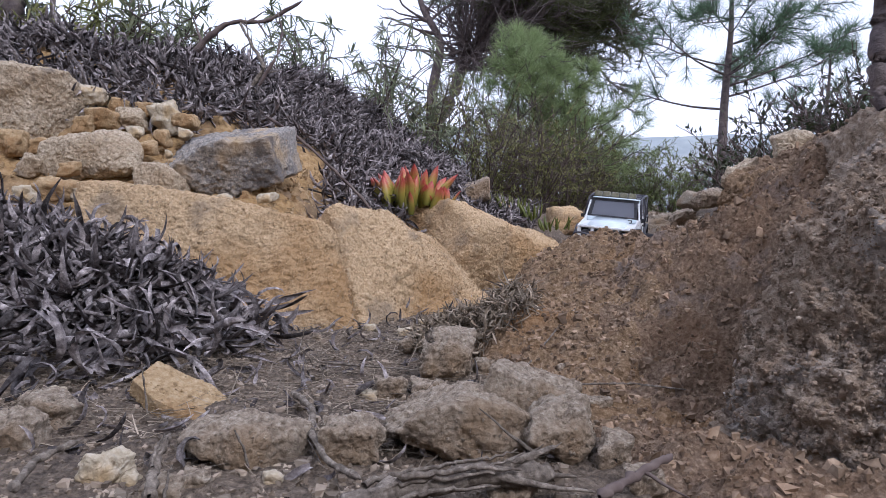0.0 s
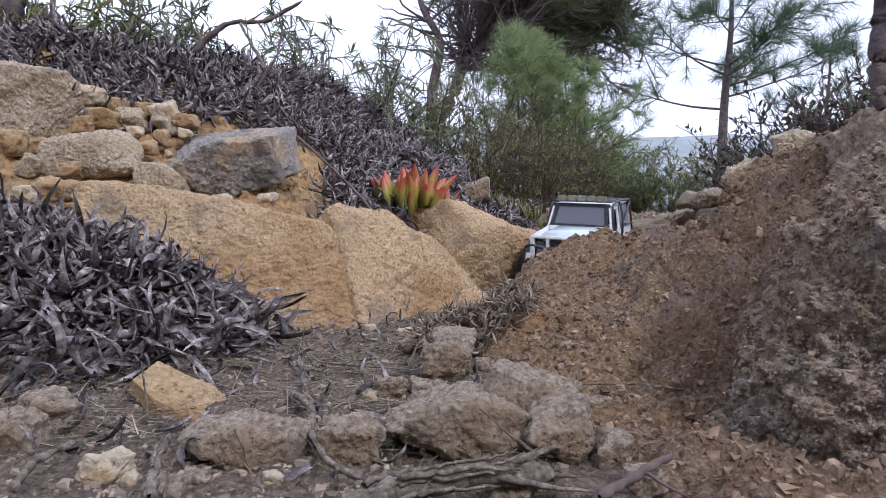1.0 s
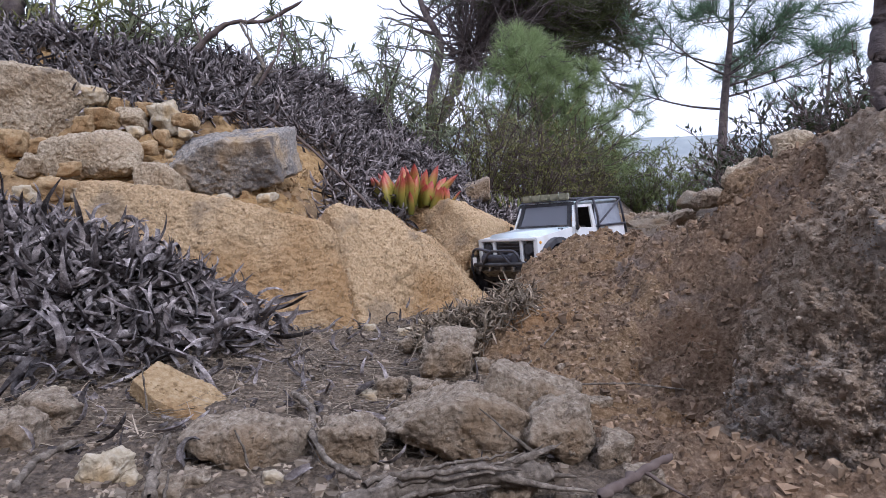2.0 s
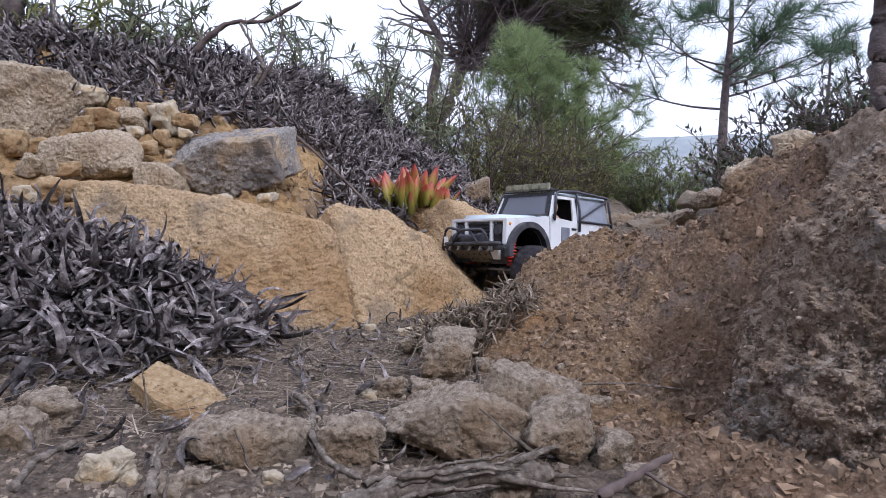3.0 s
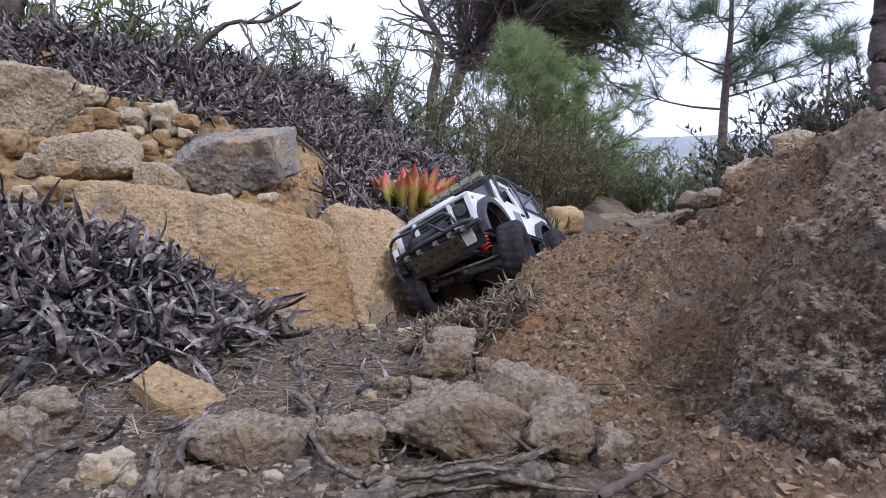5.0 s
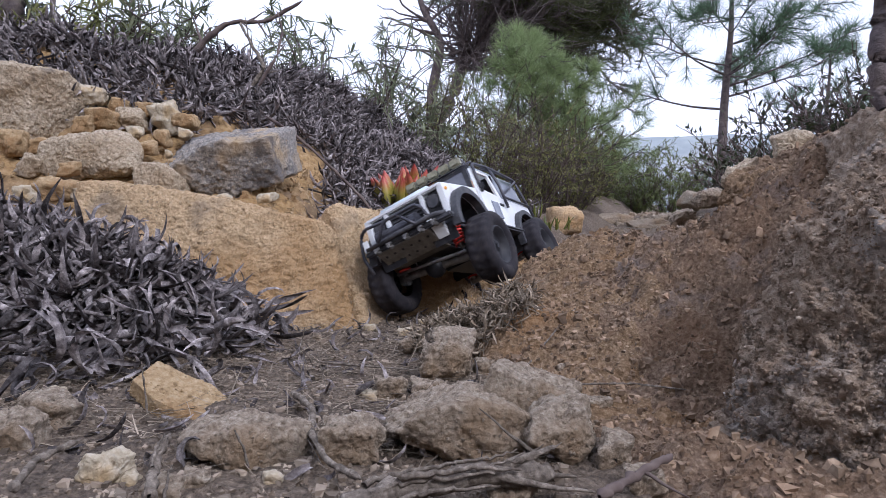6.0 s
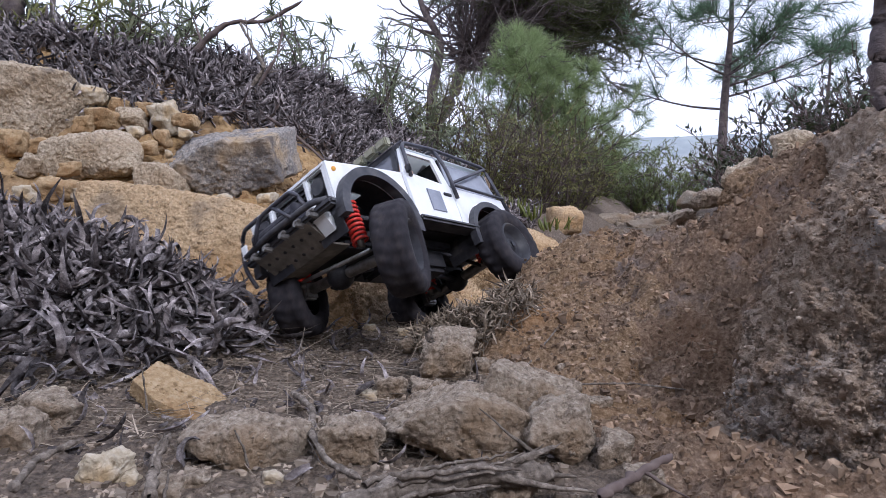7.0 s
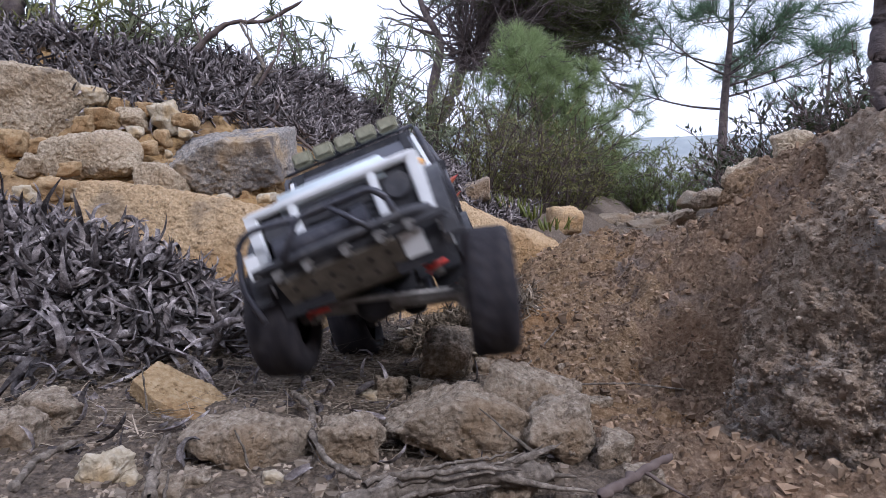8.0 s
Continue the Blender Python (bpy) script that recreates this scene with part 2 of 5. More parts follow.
# ---- the ground: gully floor, soil bank on one side, weathered rock bank on the other ----
FOOT_L = [(-3, 0.30), (-0.9, 0.80), (-0.45, 0.93), (-0.17, 1.03), (-0.07, 1.22), (0.02, 1.45), (0.17, 1.75), (0.40, 2.05), (0.7, 2.7), (1.2, 4.2), (3, 9)]
FOOT_R = [(0.34, 0.1), (0.14, 0.35), (0.135, 0.50), (0.105, 0.60), (0.035, 0.70), (0.03, 0.82), (0.065, 0.97), (0.14, 1.12), (0.34, 1.30), (0.55, 1.55), (0.78, 2.0), (1.15, 3.0), (1.7, 4.5), (4, 9)]


def beside(x, y, line):
    """Signed distance from a line of points; positive on the left of its way."""
    best, sign = np.full(np.shape(x), 1e9), np.ones(np.shape(x))
    for (ax, ay), (bx, by) in zip(line[:-1], line[1:]):
        dx, dy = bx - ax, by - ay
        t = np.clip(((x - ax) * dx + (y - ay) * dy) / (dx * dx + dy * dy), 0, 1)
        ex, ey = x - ax - t * dx, y - ay - t * dy
        d = np.hypot(ex, ey)
        c = dx * ey - dy * ex
        near = d < best - 1e-9
        sign = np.where(near, np.where(c >= 0, 1, -1), sign)
        best = np.where(near, d, best)
    return best * sign


def mound(x, y):
    """The heap of dead leaves against the slab, and a small clump in the rut."""
    heap = 0.15 * np.exp(-((x + 0.62) / 0.22) ** 2 - ((y - 0.86) / 0.13) ** 2) + 0.05 * np.exp(-((x + 0.38) / 0.09) ** 2 - ((y - 0.83) / 0.08) ** 2)
    return heap


def ground(x, y, fine=True):
    """The height of the ground, and how far each place lies up the soil bank and up the rock bank."""
    x, y = np.asarray(x, float), np.asarray(y, float)
    q = np.stack([x, y, np.zeros_like(x)], -1).reshape(-1, 3)
    sl, sr = beside(x, y, FOOT_L), -beside(x, y, FOOT_R)
    wob = fbm(q / 0.22, 3, 3).reshape(x.shape)
    base = 0.10 * soft_plus(y - 1.95, 0.3) - 0.10 * soft_plus(y - 4.2, 1.0) - 0.03 * soft_plus(y - 12, 4) - 0.005
    zl = 0.13 * sstep(sl / 0.2) + 0.85 * soft_plus(sl - 0.175, 0.06)
    cap = np.clip(0.33 - 0.8 * (x + 0.07), 0.13, 0.62) + 0.05 * wob
    zl = np.where(sl > 0, zl - soft_plus(zl - cap, 0.1), 0)
    side = 0.096 * sstep(sr / 0.085)
    ramp = 0.36 * soft_plus(y - 0.68 + 0.55 * (x - 0.06), 0.04)
    zr = side - soft_plus(side - ramp, 0.025) + 0.85 * soft_plus(sr - 0.21, 0.06)
    zr = np.where(sr > 0, zr - soft_plus(zr - 0.27 - 0.03 * wob, 0.08), 0)
    z = base + zl + zr + 0.006 * wob + mound(x, y) * sstep(1 - sl / 0.3)
    z = z + 0.055 * np.exp(-((x - 0.04) / 0.065) ** 2 - ((y - 0.815) / 0.045) ** 2) + 0.050 * np.exp(-(((x - 0.20) / 0.105) ** 2) ** 1.5 - ((y - 0.96) / 0.10) ** 2) + 0.075 * np.exp(-((x - 0.56) / 0.14) ** 2 - ((y - 1.05) / 0.2) ** 2)
    if fine:
        rock = sstep((sr + 0.01) / 0.05) * sstep((6 - y) / 2)
        bank = sstep(sl / 0.1)
        near = sstep((4 - y) / 2)
        st = np.stack([x, y, z * 1.0], -1).reshape(-1, 3)
        knob = 0.5 - np.abs(vnoise(st / 0.06, 51)) - 0.5 * np.abs(vnoise(st / 0.028, 52)) - 0.25 * np.abs(vnoise(st / 0.013, 53))
        knob = knob.reshape(x.shape)
        coarse = sstep((x - 0.18) / 0.14) * 0.65 + 0.35
        lump = fbm(st / np.array([0.075, 0.045, 0.03]), 4, 21, 0.55).reshape(x.shape)
        strata = fbm(st / np.array([0.05, 0.02, 0.010]), 3, 33, 0.6).reshape(x.shape)
        grit = vnoise(st / np.array([0.012, 0.009, 0.007]), 61).reshape(x.shape) + 0.6 * vnoise(st / 0.0075, 62).reshape(x.shape)
        crumb = fbm(q / 0.02, 3, 12, 0.6).reshape(x.shape)
        z = z + near * (rock * (0.013 * lump + 0.008 * strata + 0.034 * coarse * knob + 0.0042 * grit) + bank * 0.012 * lump + (1 - rock) * (0.0028 * crumb + 0.004 * lump))
    return z, sl, sr


def axis(stops):
    out = [stops[0][0]]
    for (a, step), (b, step2) in zip(stops[:-1], stops[1:]):
        v = a
        while v < b - 1e-9:
            f = (v - a) / (b - a)
            v = min(b, v + step * (step2 / step) ** f)
            out.append(v)
    return np.array(out)


gx = axis([(-420, 60), (-20, 2.0), (-3, 0.12), (-0.95, 0.009), (-0.4, 0.0065), (0.0, 0.0045), (0.55, 0.0045), (0.85, 0.012), (3, 0.12), (20, 2.0), (420, 60)])
gy = axis([(-420, 60), (-20, 2.0), (-1, 0.12), (0.25, 0.008), (0.4, 0.005), (1.2, 0.005), (1.5, 0.009), (2.6, 0.02), (6, 0.1), (30, 2.0), (900, 90)])
GX, GY = np.meshgrid(gx, gy, indexing="ij")
GZ, SL, SR = ground(GX, GY)
faces = grid_faces(len(gx), len(gy))
ground_ob = solid("ground", np.stack([GX, GY, GZ], -1).reshape(-1, 3), faces, M_SOIL)
ground_ob.data.materials.append(M_RIDGE)
ground_ob.data.materials.append(M_BANK)
ground_ob.data.materials.append(M_NOSE)
slf, srf, yf = SL.ravel()[faces[:, 0]], SR.ravel()[faces[:, 0]], GY.ravel()[faces[:, 0]]
xf = GX.ravel()[faces[:, 0]] + 0.07 * fbm(np.stack([GX.ravel()[faces[:, 0]], yf, yf * 0], -1) / 0.05, 3, 77)
idx = np.where((srf > 0.0) & (srf < 0.9 + 0.6 * (xf - GX.ravel()[faces[:, 0]])) & (yf < 2.4) & (yf + 0.3 * (xf - GX.ravel()[faces[:, 0]]) > 0.25), np.where((xf < 0.22) & (yf > 0.56), 3, 1), np.where((slf > 0.02) & (slf < 0.8) & (yf < 1.75), 2, 0)).astype(np.int32)
ground_ob.data.polygons.foreach_set("material_index", idx)
tagged(ground_ob, "sandy gully floor between a soil bank and a brown weathered sandstone bank", "ground", kind="structure")


def gz(x, y):
    return float(ground(np.array([x]), np.array([y]))[0][0])


# ---- slabs and boulders ----
def stone(name, label, centre, half, turn, material, seed, n=26, cuts=9, edge=22, rough=0.10, grain=0.0026, planes=(), pit=0.0, crack=0.0, group="", category="rock"):
    v, f = rock_shape(half, seed, n if n > 60 else max(12, int(n * 0.95)), cuts, edge, rough, grain, planes, pit, crack)
    r = np.array(Euler([radians(a) for a in turn]).to_matrix())
    ob = solid(name, v @ r.T, f, material, at=centre)
    return tagged(ob, label, category, group)


def grit_on(rock, count, least, spread, material, label, seed):
    """Proud grains all over the side of a rock that faces the gully."""
    g = np.random.default_rng(seed)
    me = rock.data
    co, no = np.empty(len(me.vertices) * 3), np.empty(len(me.vertices) * 3)
    me.vertices.foreach_get("co", co)
    me.vertices.foreach_get("normal", no)
    co, no = co.reshape(-1, 3) + np.array(rock.location), no.reshape(-1, 3)
    ok = np.nonzero((no[:, 1] < 0.35) & (co[:, 2] > -0.02))[0]
    b = co[g.choice(ok, count)]
    b = b + g.normal(0, 0.0012, b.shape)
    d, f = cube_sphere(2)
    size = np.minimum(least * 4, least + spread * g.exponential(1.0, count))
    v = d[None] * size[:, None, None] * g.uniform(0.55, 1.0, (count, 1, 3)) + g.normal(0, 0.22, (count, len(d), 3)) * size[:, None, None] + b[:, None]
    f = (f[None] + (np.arange(count) * len(d))[:, None, None]).reshape(-1, 4)
    tagged(solid("rock_grit", v.reshape(-1, 3), f, material), label, "grit", kind="stuff")


stone("sandstone_slab", "large smooth yellow sandstone slab forming the gully side", (-0.408, 1.125, -0.002), (0.238, 0.14, 0.183), (-14, 2, 9), M_SAND, 4, n=130, crack=0.004, cuts=2, edge=24, rough=0.035, grain=0.0034)
stone("sandstone_slab", "orange-stained sandstone slab beside the wheel rut", (-0.070, 1.352, -0.055), (0.235, 0.13, 0.175), (-18, 5, 50), M_SAND, 9, n=120, crack=0.010, cuts=4, edge=18, rough=0.06, grain=0.0034)
stone("sandstone_slab", "cracked pale sandstone slab sloping towards the rut", (0.13, 1.83, 0.0), (0.33, 0.18, 0.14), (-14, 9, 50), M_SAND, 15, n=120, crack=0.014, cuts=5, edge=20, rough=0.06, grain=0.0034)
stone("pitted_boulder", "big rough pitted brown boulder with pale lichen patches", (0.435, 0.50, -0.03), (0.245, 0.155, 0.29), (0, 22, 8), M_PITTED, 22, n=230, cuts=2, edge=2.3, rough=0.06, grain=0.0060, pit=0.009)
stone("pitted_boulder", "rough pitted boulder standing on the rock bank", (0.58, 0.74, 0.15), (0.11, 0.11, 0.11), (0, 20, 0), M_PITTED, 23, n=60, cuts=5, edge=7, rough=0.12, grain=0.002, pit=0.008)
stone("stone", "tan weathered block bedded in the soil bank", (-0.845, 1.300, 0.385), (0.078, 0.075, 0.080), (6, 18, -4), M_TAN, 101, n=90, group="bank stones", edge=26, cuts=4, rough=0.07)
stone("stone", "pale oval weathered stone bedded in the soil bank", (-0.672, 1.228, 0.278), (0.092, 0.070, 0.045), (4, -4, -8), M_TAN, 102, n=90, group="bank stones", edge=6, cuts=6, rough=0.06)
stone("stone", "grey block with a dark crusted top bedded in the soil bank", (-0.428, 1.290, 0.262), (0.113, 0.085, 0.060), (16, -5, 6), M_DARKTOP, 103, n=110, group="bank stones", edge=34, cuts=1, rough=0.07, planes=(((-1, -0.2, 0.9), 1.02), ((-0.5, -1, -0.9), 1.05)), crack=0.003)
stone("stone", "grey-brown weathered stone bedded in the soil bank", (-0.524, 1.191, 0.218), (0.0395, 0.0377, 0.0348), (-6, 0, -3), M_TAN, 104, n=34, group="bank stones")
stone("stone", "pale cream stone bedded in the soil bank", (-0.750, 1.349, 0.414), (0.0359, 0.0309, 0.0227), (1, 8, 8), M_CREAM, 105, n=22, group="bank stones")
stone("stone", "ochre yellow sandstone piece bedded in the soil bank", (-0.697, 1.309, 0.358), (0.0371, 0.0310, 0.0209), (-5, 15, 2), M_OCHRE, 106, n=22, group="bank stones")
stone("stone", "ochre yellow sandstone piece bedded in the soil bank", (-0.718, 1.275, 0.345), (0.0181, 0.0177, 0.0170), (2, 0, -4), M_OCHRE, 107, n=16, group="bank stones")
stone("stone", "grey-brown weathered stone bedded in the soil bank", (-0.649, 1.328, 0.362), (0.0271, 0.0258, 0.0236), (-4, 0, 7), M_TAN, 108, n=20, group="bank stones")
stone("stone", "pale cream stone bedded in the soil bank", (-0.580, 1.349, 0.370), (0.0251, 0.0297, 0.0371), (3, -25, 1), M_CREAM, 109, n=22, group="bank stones")
stone("stone", "ochre yellow sandstone piece bedded in the soil bank", (-0.537, 1.336, 0.359), (0.0238, 0.0201, 0.0143), (-3, 5, -5), M_OCHRE, 110, n=18, group="bank stones")
stone("stone", "ochre yellow sandstone piece bedded in the soil bank", (-0.657, 1.089, 0.206), (0.0366, 0.0297, 0.0183), (4, 10, 6), M_OCHRE, 111, n=24, group="bank stones")
stone("stone", "pale cream stone bedded in the soil bank", (-0.691, 1.054, 0.197), (0.0150, 0.0150, 0.0150), (-2, 0, 0), M_CREAM, 112, n=16, group="bank stones")
stone("stone", "grey-brown weathered stone bedded in the soil bank", (-0.764, 1.186, 0.252), (0.0179, 0.0199, 0.0232), (5, 20, -6), M_TAN, 113, n=18, group="bank stones")
stone("stone", "pale cream stone bedded in the soil bank", (-0.612, 1.274, 0.327), (0.0147, 0.0139, 0.0125), (-1, 0, 5), M_CREAM, 114, n=14, group="bank stones")
stone("stone", "ochre yellow sandstone piece bedded in the soil bank", (-0.574, 1.245, 0.295), (0.0166, 0.0158, 0.0144), (6, 0, -1), M_OCHRE, 115, n=14, group="bank stones")
stone("stone", "ochre yellow sandstone piece bedded in the soil bank", (-0.566, 1.285, 0.319), (0.0149, 0.0153, 0.0160), (0, 0, -7), M_OCHRE, 116, n=14, group="bank stones")
stone("stone", "pale cream stone bedded in the soil bank", (-0.526, 1.304, 0.331), (0.0128, 0.0123, 0.0116), (-6, 0, 4), M_CREAM, 117, n=14, group="bank stones")
stone("stone", "pale cream stone bedded in the soil bank", (-0.530, 1.232, 0.283), (0.0071, 0.0071, 0.0071), (1, 0, -2), M_CREAM, 118, n=10, group="bank stones")
stone("stone", "pale cream stone bedded in the soil bank", (-0.576, 1.083, 0.195), (0.0125, 0.0105, 0.0072), (-5, 0, -8), M_CREAM, 119, n=12, group="bank stones")
stone("stone", "pale cream stone bedded in the soil bank", (-0.391, 1.133, 0.193), (0.0121, 0.0108, 0.0086), (2, 0, 3), M_CREAM, 120, n=12, group="bank stones")
stone("stone", "grey-brown weathered stone bedded in the soil bank", (-0.606, 1.075, 0.196), (0.0210, 0.0170, 0.0105), (-4, 20, -3), M_TAN, 121, n=14, group="bank stones")
stone("stone", "ochre yellow sandstone piece bedded in the soil bank", (-0.813, 1.207, 0.298), (0.0214, 0.0235, 0.0268), (3, 0, 8), M_OCHRE, 122, n=16, group="bank stones")
stone("stone", "ochre yellow sandstone piece bedded in the soil bank", (-0.767, 1.226, 0.295), (0.0196, 0.0184, 0.0163), (-3, 0, 2), M_OCHRE, 123, n=14, group="bank stones")
stone("stone", "grey-brown weathered stone bedded in the soil bank", (-0.443, 1.124, 0.193), (0.0150, 0.0127, 0.0090), (4, 0, -4), M_TAN, 124, n=12, group="bank stones")
stone("stone", "pale cream stone bedded in the soil bank", (-0.327, 1.174, 0.196), (0.0146, 0.0122, 0.0084), (-2, 0, 7), M_CREAM, 125, n=12, group="bank stones")
stone("stone", "ochre yellow sandstone piece bedded in the soil bank", (-0.514, 1.223, 0.261), (0.0109, 0.0109, 0.0109), (5, 0, 1), M_OCHRE, 126, n=12, group="bank stones")
stone("stone", "ochre yellow sandstone piece bedded in the soil bank", (-0.690, 1.367, 0.394), (0.0243, 0.0220, 0.0182), (-1, 0, -5), M_OCHRE, 127, n=16, group="bank stones")
stone("stone", "ochre yellow sandstone piece bedded in the soil bank", (-0.636, 1.366, 0.388), (0.0219, 0.0200, 0.0170), (6, 0, 6), M_OCHRE, 128, n=16, group="bank stones")
stone("stone", "ochre yellow sandstone piece bedded in the soil bank", (-0.678, 1.154, 0.247), (0.0154, 0.0146, 0.0133), (0, 0, 0), M_OCHRE, 129, n=14, group="bank stones")
stone("stone", "grey-brown weathered stone lying on the gully floor", (-0.153, 0.488, -0.013), (0.0458, 0.0358, 0.0196), (-6, 5, -6), M_GREY, 130, n=44, group="floor stones")
stone("stone", "grey-brown weathered stone lying on the gully floor", (-0.067, 0.480, -0.008), (0.0237, 0.0214, 0.0178), (1, 4, 5), M_GREY, 131, n=36, group="floor stones")
stone("stone", "grey-brown weathered stone lying on the gully floor", (0.005, 0.693, 0.007), (0.0269, 0.0280, 0.0299), (-5, 0, -1), M_GREY, 132, n=36, group="floor stones")
stone("stone", "grey-brown weathered stone lying on the gully floor", (0.078, 0.546, -0.002), (0.0383, 0.0345, 0.0282), (2, 8, -7), M_GREY, 133, n=44, group="floor stones")
stone("stone", "grey-brown weathered stone lying on the gully floor", (0.090, 0.483, -0.005), (0.0288, 0.0269, 0.0237), (-4, -5, 4), M_GREY, 134, n=40, group="floor stones")
stone("stone", "grey-brown weathered stone lying on the gully floor", (0.016, 0.512, -0.006), (0.0557, 0.0438, 0.0245), (3, 3, -2), M_GREY, 135, n=60, group="floor stones")
stone("stone", "pale cream stone lying on the gully floor", (-0.240, 0.442, -0.020), (0.0125, 0.0120, 0.0125), (-3, 10, -8), M_CREAM, 136, n=44, edge=20, cuts=5, group="floor stones")
stone("stone", "grey-brown weathered stone lying on the gully floor", (-0.336, 0.488, -0.008), (0.0181, 0.0181, 0.0181), (4, 0, 3), M_GREY, 137, n=30, group="floor stones")
stone("stone", "grey-brown weathered stone lying on the gully floor", (-0.342, 0.540, -0.007), (0.0248, 0.0208, 0.0143), (-2, 8, -3), M_GREY, 138, n=26, group="floor stones")
stone("stone", "grey-brown weathered stone lying on the gully floor", (0.048, 0.417, -0.023), (0.0177, 0.0152, 0.0111), (5, -20, 8), M_GREY, 139, n=26, group="floor stones")
stone("stone", "grey-brown weathered stone lying on the gully floor", (-0.052, 0.627, -0.011), (0.0161, 0.0149, 0.0128), (-1, 0, 2), M_GREY, 140, n=22, group="floor stones")
stone("stone", "pale cream stone lying on the gully floor", (-0.074, 0.614, -0.014), (0.0087, 0.0075, 0.0055), (6, 0, -4), M_CREAM, 141, n=14, group="floor stones")
stone("stone", "pale cream stone lying on the gully floor", (-0.115, 0.994, -0.016), (0.0097, 0.0091, 0.0080), (0, 0, 7), M_CREAM, 142, n=12, group="floor stones")
stone("stone", "pale cream stone lying on the gully floor", (-0.376, 0.604, -0.012), (0.0091, 0.0089, 0.0086), (-6, 0, 1), M_CREAM, 143, n=16, group="floor stones")
stone("stone", "grey-brown weathered stone lying on the gully floor", (-0.039, 0.808, -0.004), (0.0186, 0.0156, 0.0108), (1, 0, -5), M_GREY, 144, n=18, group="floor stones")
stone("stone", "grey-brown weathered stone lying on the gully floor", (0.050, 0.736, -0.016), (0.0131, 0.0123, 0.0111), (-5, 0, 6), M_GREY, 145, n=18, group="floor stones")
stone("stone", "grey-brown weathered stone lying on the gully floor", (0.128, 0.466, -0.016), (0.0132, 0.0132, 0.0132), (2, 0, 0), M_GREY, 146, n=24, group="floor stones")
stone("stone", "pale cream stone lying on the gully floor", (-0.036, 1.035, -0.016), (0.0120, 0.0102, 0.0074), (-4, 0, -6), M_CREAM, 147, n=12, group="floor stones")
stone("stone", "grey-brown weathered stone lying on the gully floor", (-0.167, 0.424, -0.020), (0.0094, 0.0080, 0.0056), (3, 0, 5), M_GREY, 148, n=16, group="floor stones")
stone("stone", "grey-brown weathered stone lying on the gully floor", (0.135, 0.693, -0.008), (0.0074, 0.0065, 0.0049), (-3, 0, -1), M_GREY, 149, n=12, group="floor stones")
stone("stone", "pale cream stone lying on the gully floor", (-0.119, 0.433, -0.022), (0.0077, 0.0065, 0.0046), (4, 0, -7), M_CREAM, 150, n=14, group="floor stones")
stone("stone", "pale cream stone lying on the gully floor", (-0.222, 0.442, -0.026), (0.0051, 0.0047, 0.0039), (-2, 0, 4), M_CREAM, 151, n=12, group="floor stones")
stone("stone", "grey-brown weathered stone lying on the gully floor", (-0.186, 0.924, -0.018), (0.0082, 0.0073, 0.0058), (5, 0, -2), M_GREY, 152, n=10, group="floor stones")
stone("stone", "pale cream stone lying on the gully floor", (-0.059, 0.954, -0.015), (0.0102, 0.0089, 0.0068), (-1, 0, -8), M_CREAM, 153, n=10, group="floor stones")
stone("stone", "grey-brown weathered stone lying on the gully floor", (0.153, 0.615, -0.025), (0.0120, 0.0106, 0.0082), (6, 0, 3), M_GREY, 154, n=14, group="floor stones")
stone("stone", "grey-brown weathered stone lying on the gully floor", (-0.411, 0.614, -0.014), (0.0082, 0.0074, 0.0060), (0, 0, -3), M_GREY, 155, n=12, group="floor stones")
stone("stone", "grey-brown weathered stone lying on the gully floor", (-0.131, 0.573, -0.013), (0.0066, 0.0059, 0.0046), (-6, 0, 8), M_GREY, 156, n=12, group="floor stones")
stone("stone", "grey-brown weathered stone lying on the gully floor", (0.046, 0.785, 0.009), (0.0119, 0.0113, 0.0105), (1, 0, 2), M_GREY, 157, n=14, group="floor stones")
stone("stone", "grey-brown weathered stone lying on the gully floor", (-0.014, 0.627, -0.011), (0.0167, 0.0141, 0.0100), (-5, 0, -4), M_GREY, 158, n=18, group="floor stones")
stone("stone", "grey-brown weathered stone lying on the gully floor", (-0.186, 0.415, -0.022), (0.0129, 0.0108, 0.0074), (2, 0, 7), M_GREY, 159, n=18, group="floor stones")
stone("stone", "grey-brown weathered stone lying on the gully floor", (-0.026, 0.443, -0.027), (0.0079, 0.0067, 0.0047), (-4, 0, 1), M_GREY, 160, n=14, group="floor stones")
stone("stone", "grey-brown weathered stone lying on the gully floor", (0.134, 0.415, -0.018), (0.0110, 0.0103, 0.0092), (3, 0, -5), M_GREY, 161, n=20, group="floor stones")
stone("stone", "pale yellow sandstone rock beside the trail", (0.499, 2.611, 0.134), (0.0740, 0.0714, 0.0671), (-3, 0, 6), M_SAND, 162, n=24, group="trail stones")
stone("stone", "grey-brown weathered stone beside the trail", (1.466, 3.595, 0.241), (0.1020, 0.0838, 0.0542), (4, 8, 0), M_GREY, 163, n=20, group="trail stones")
stone("stone", "grey-brown weathered stone beside the trail", (1.070, 2.913, 0.082), (0.0440, 0.0421, 0.0388), (-2, 0, -6), M_GREY, 164, n=16, group="trail stones")
stone("stone", "grey-brown weathered stone beside the trail", (1.018, 3.753, 0.147), (0.0999, 0.0771, 0.0400), (5, 0, 5), M_GREY, 165, n=16, group="trail stones")
stone("stone", "grey-brown weathered stone beside the trail", (1.110, 3.423, 0.122), (0.1063, 0.0763, 0.0273), (-1, 0, -1), M_GREY, 166, n=16, group="trail stones")
stone("stone", "grey-brown weathered stone beside the trail", (1.314, 3.737, 0.144), (0.0731, 0.0579, 0.0332), (6, 0, -7), M_GREY, 167, n=14, group="trail stones")
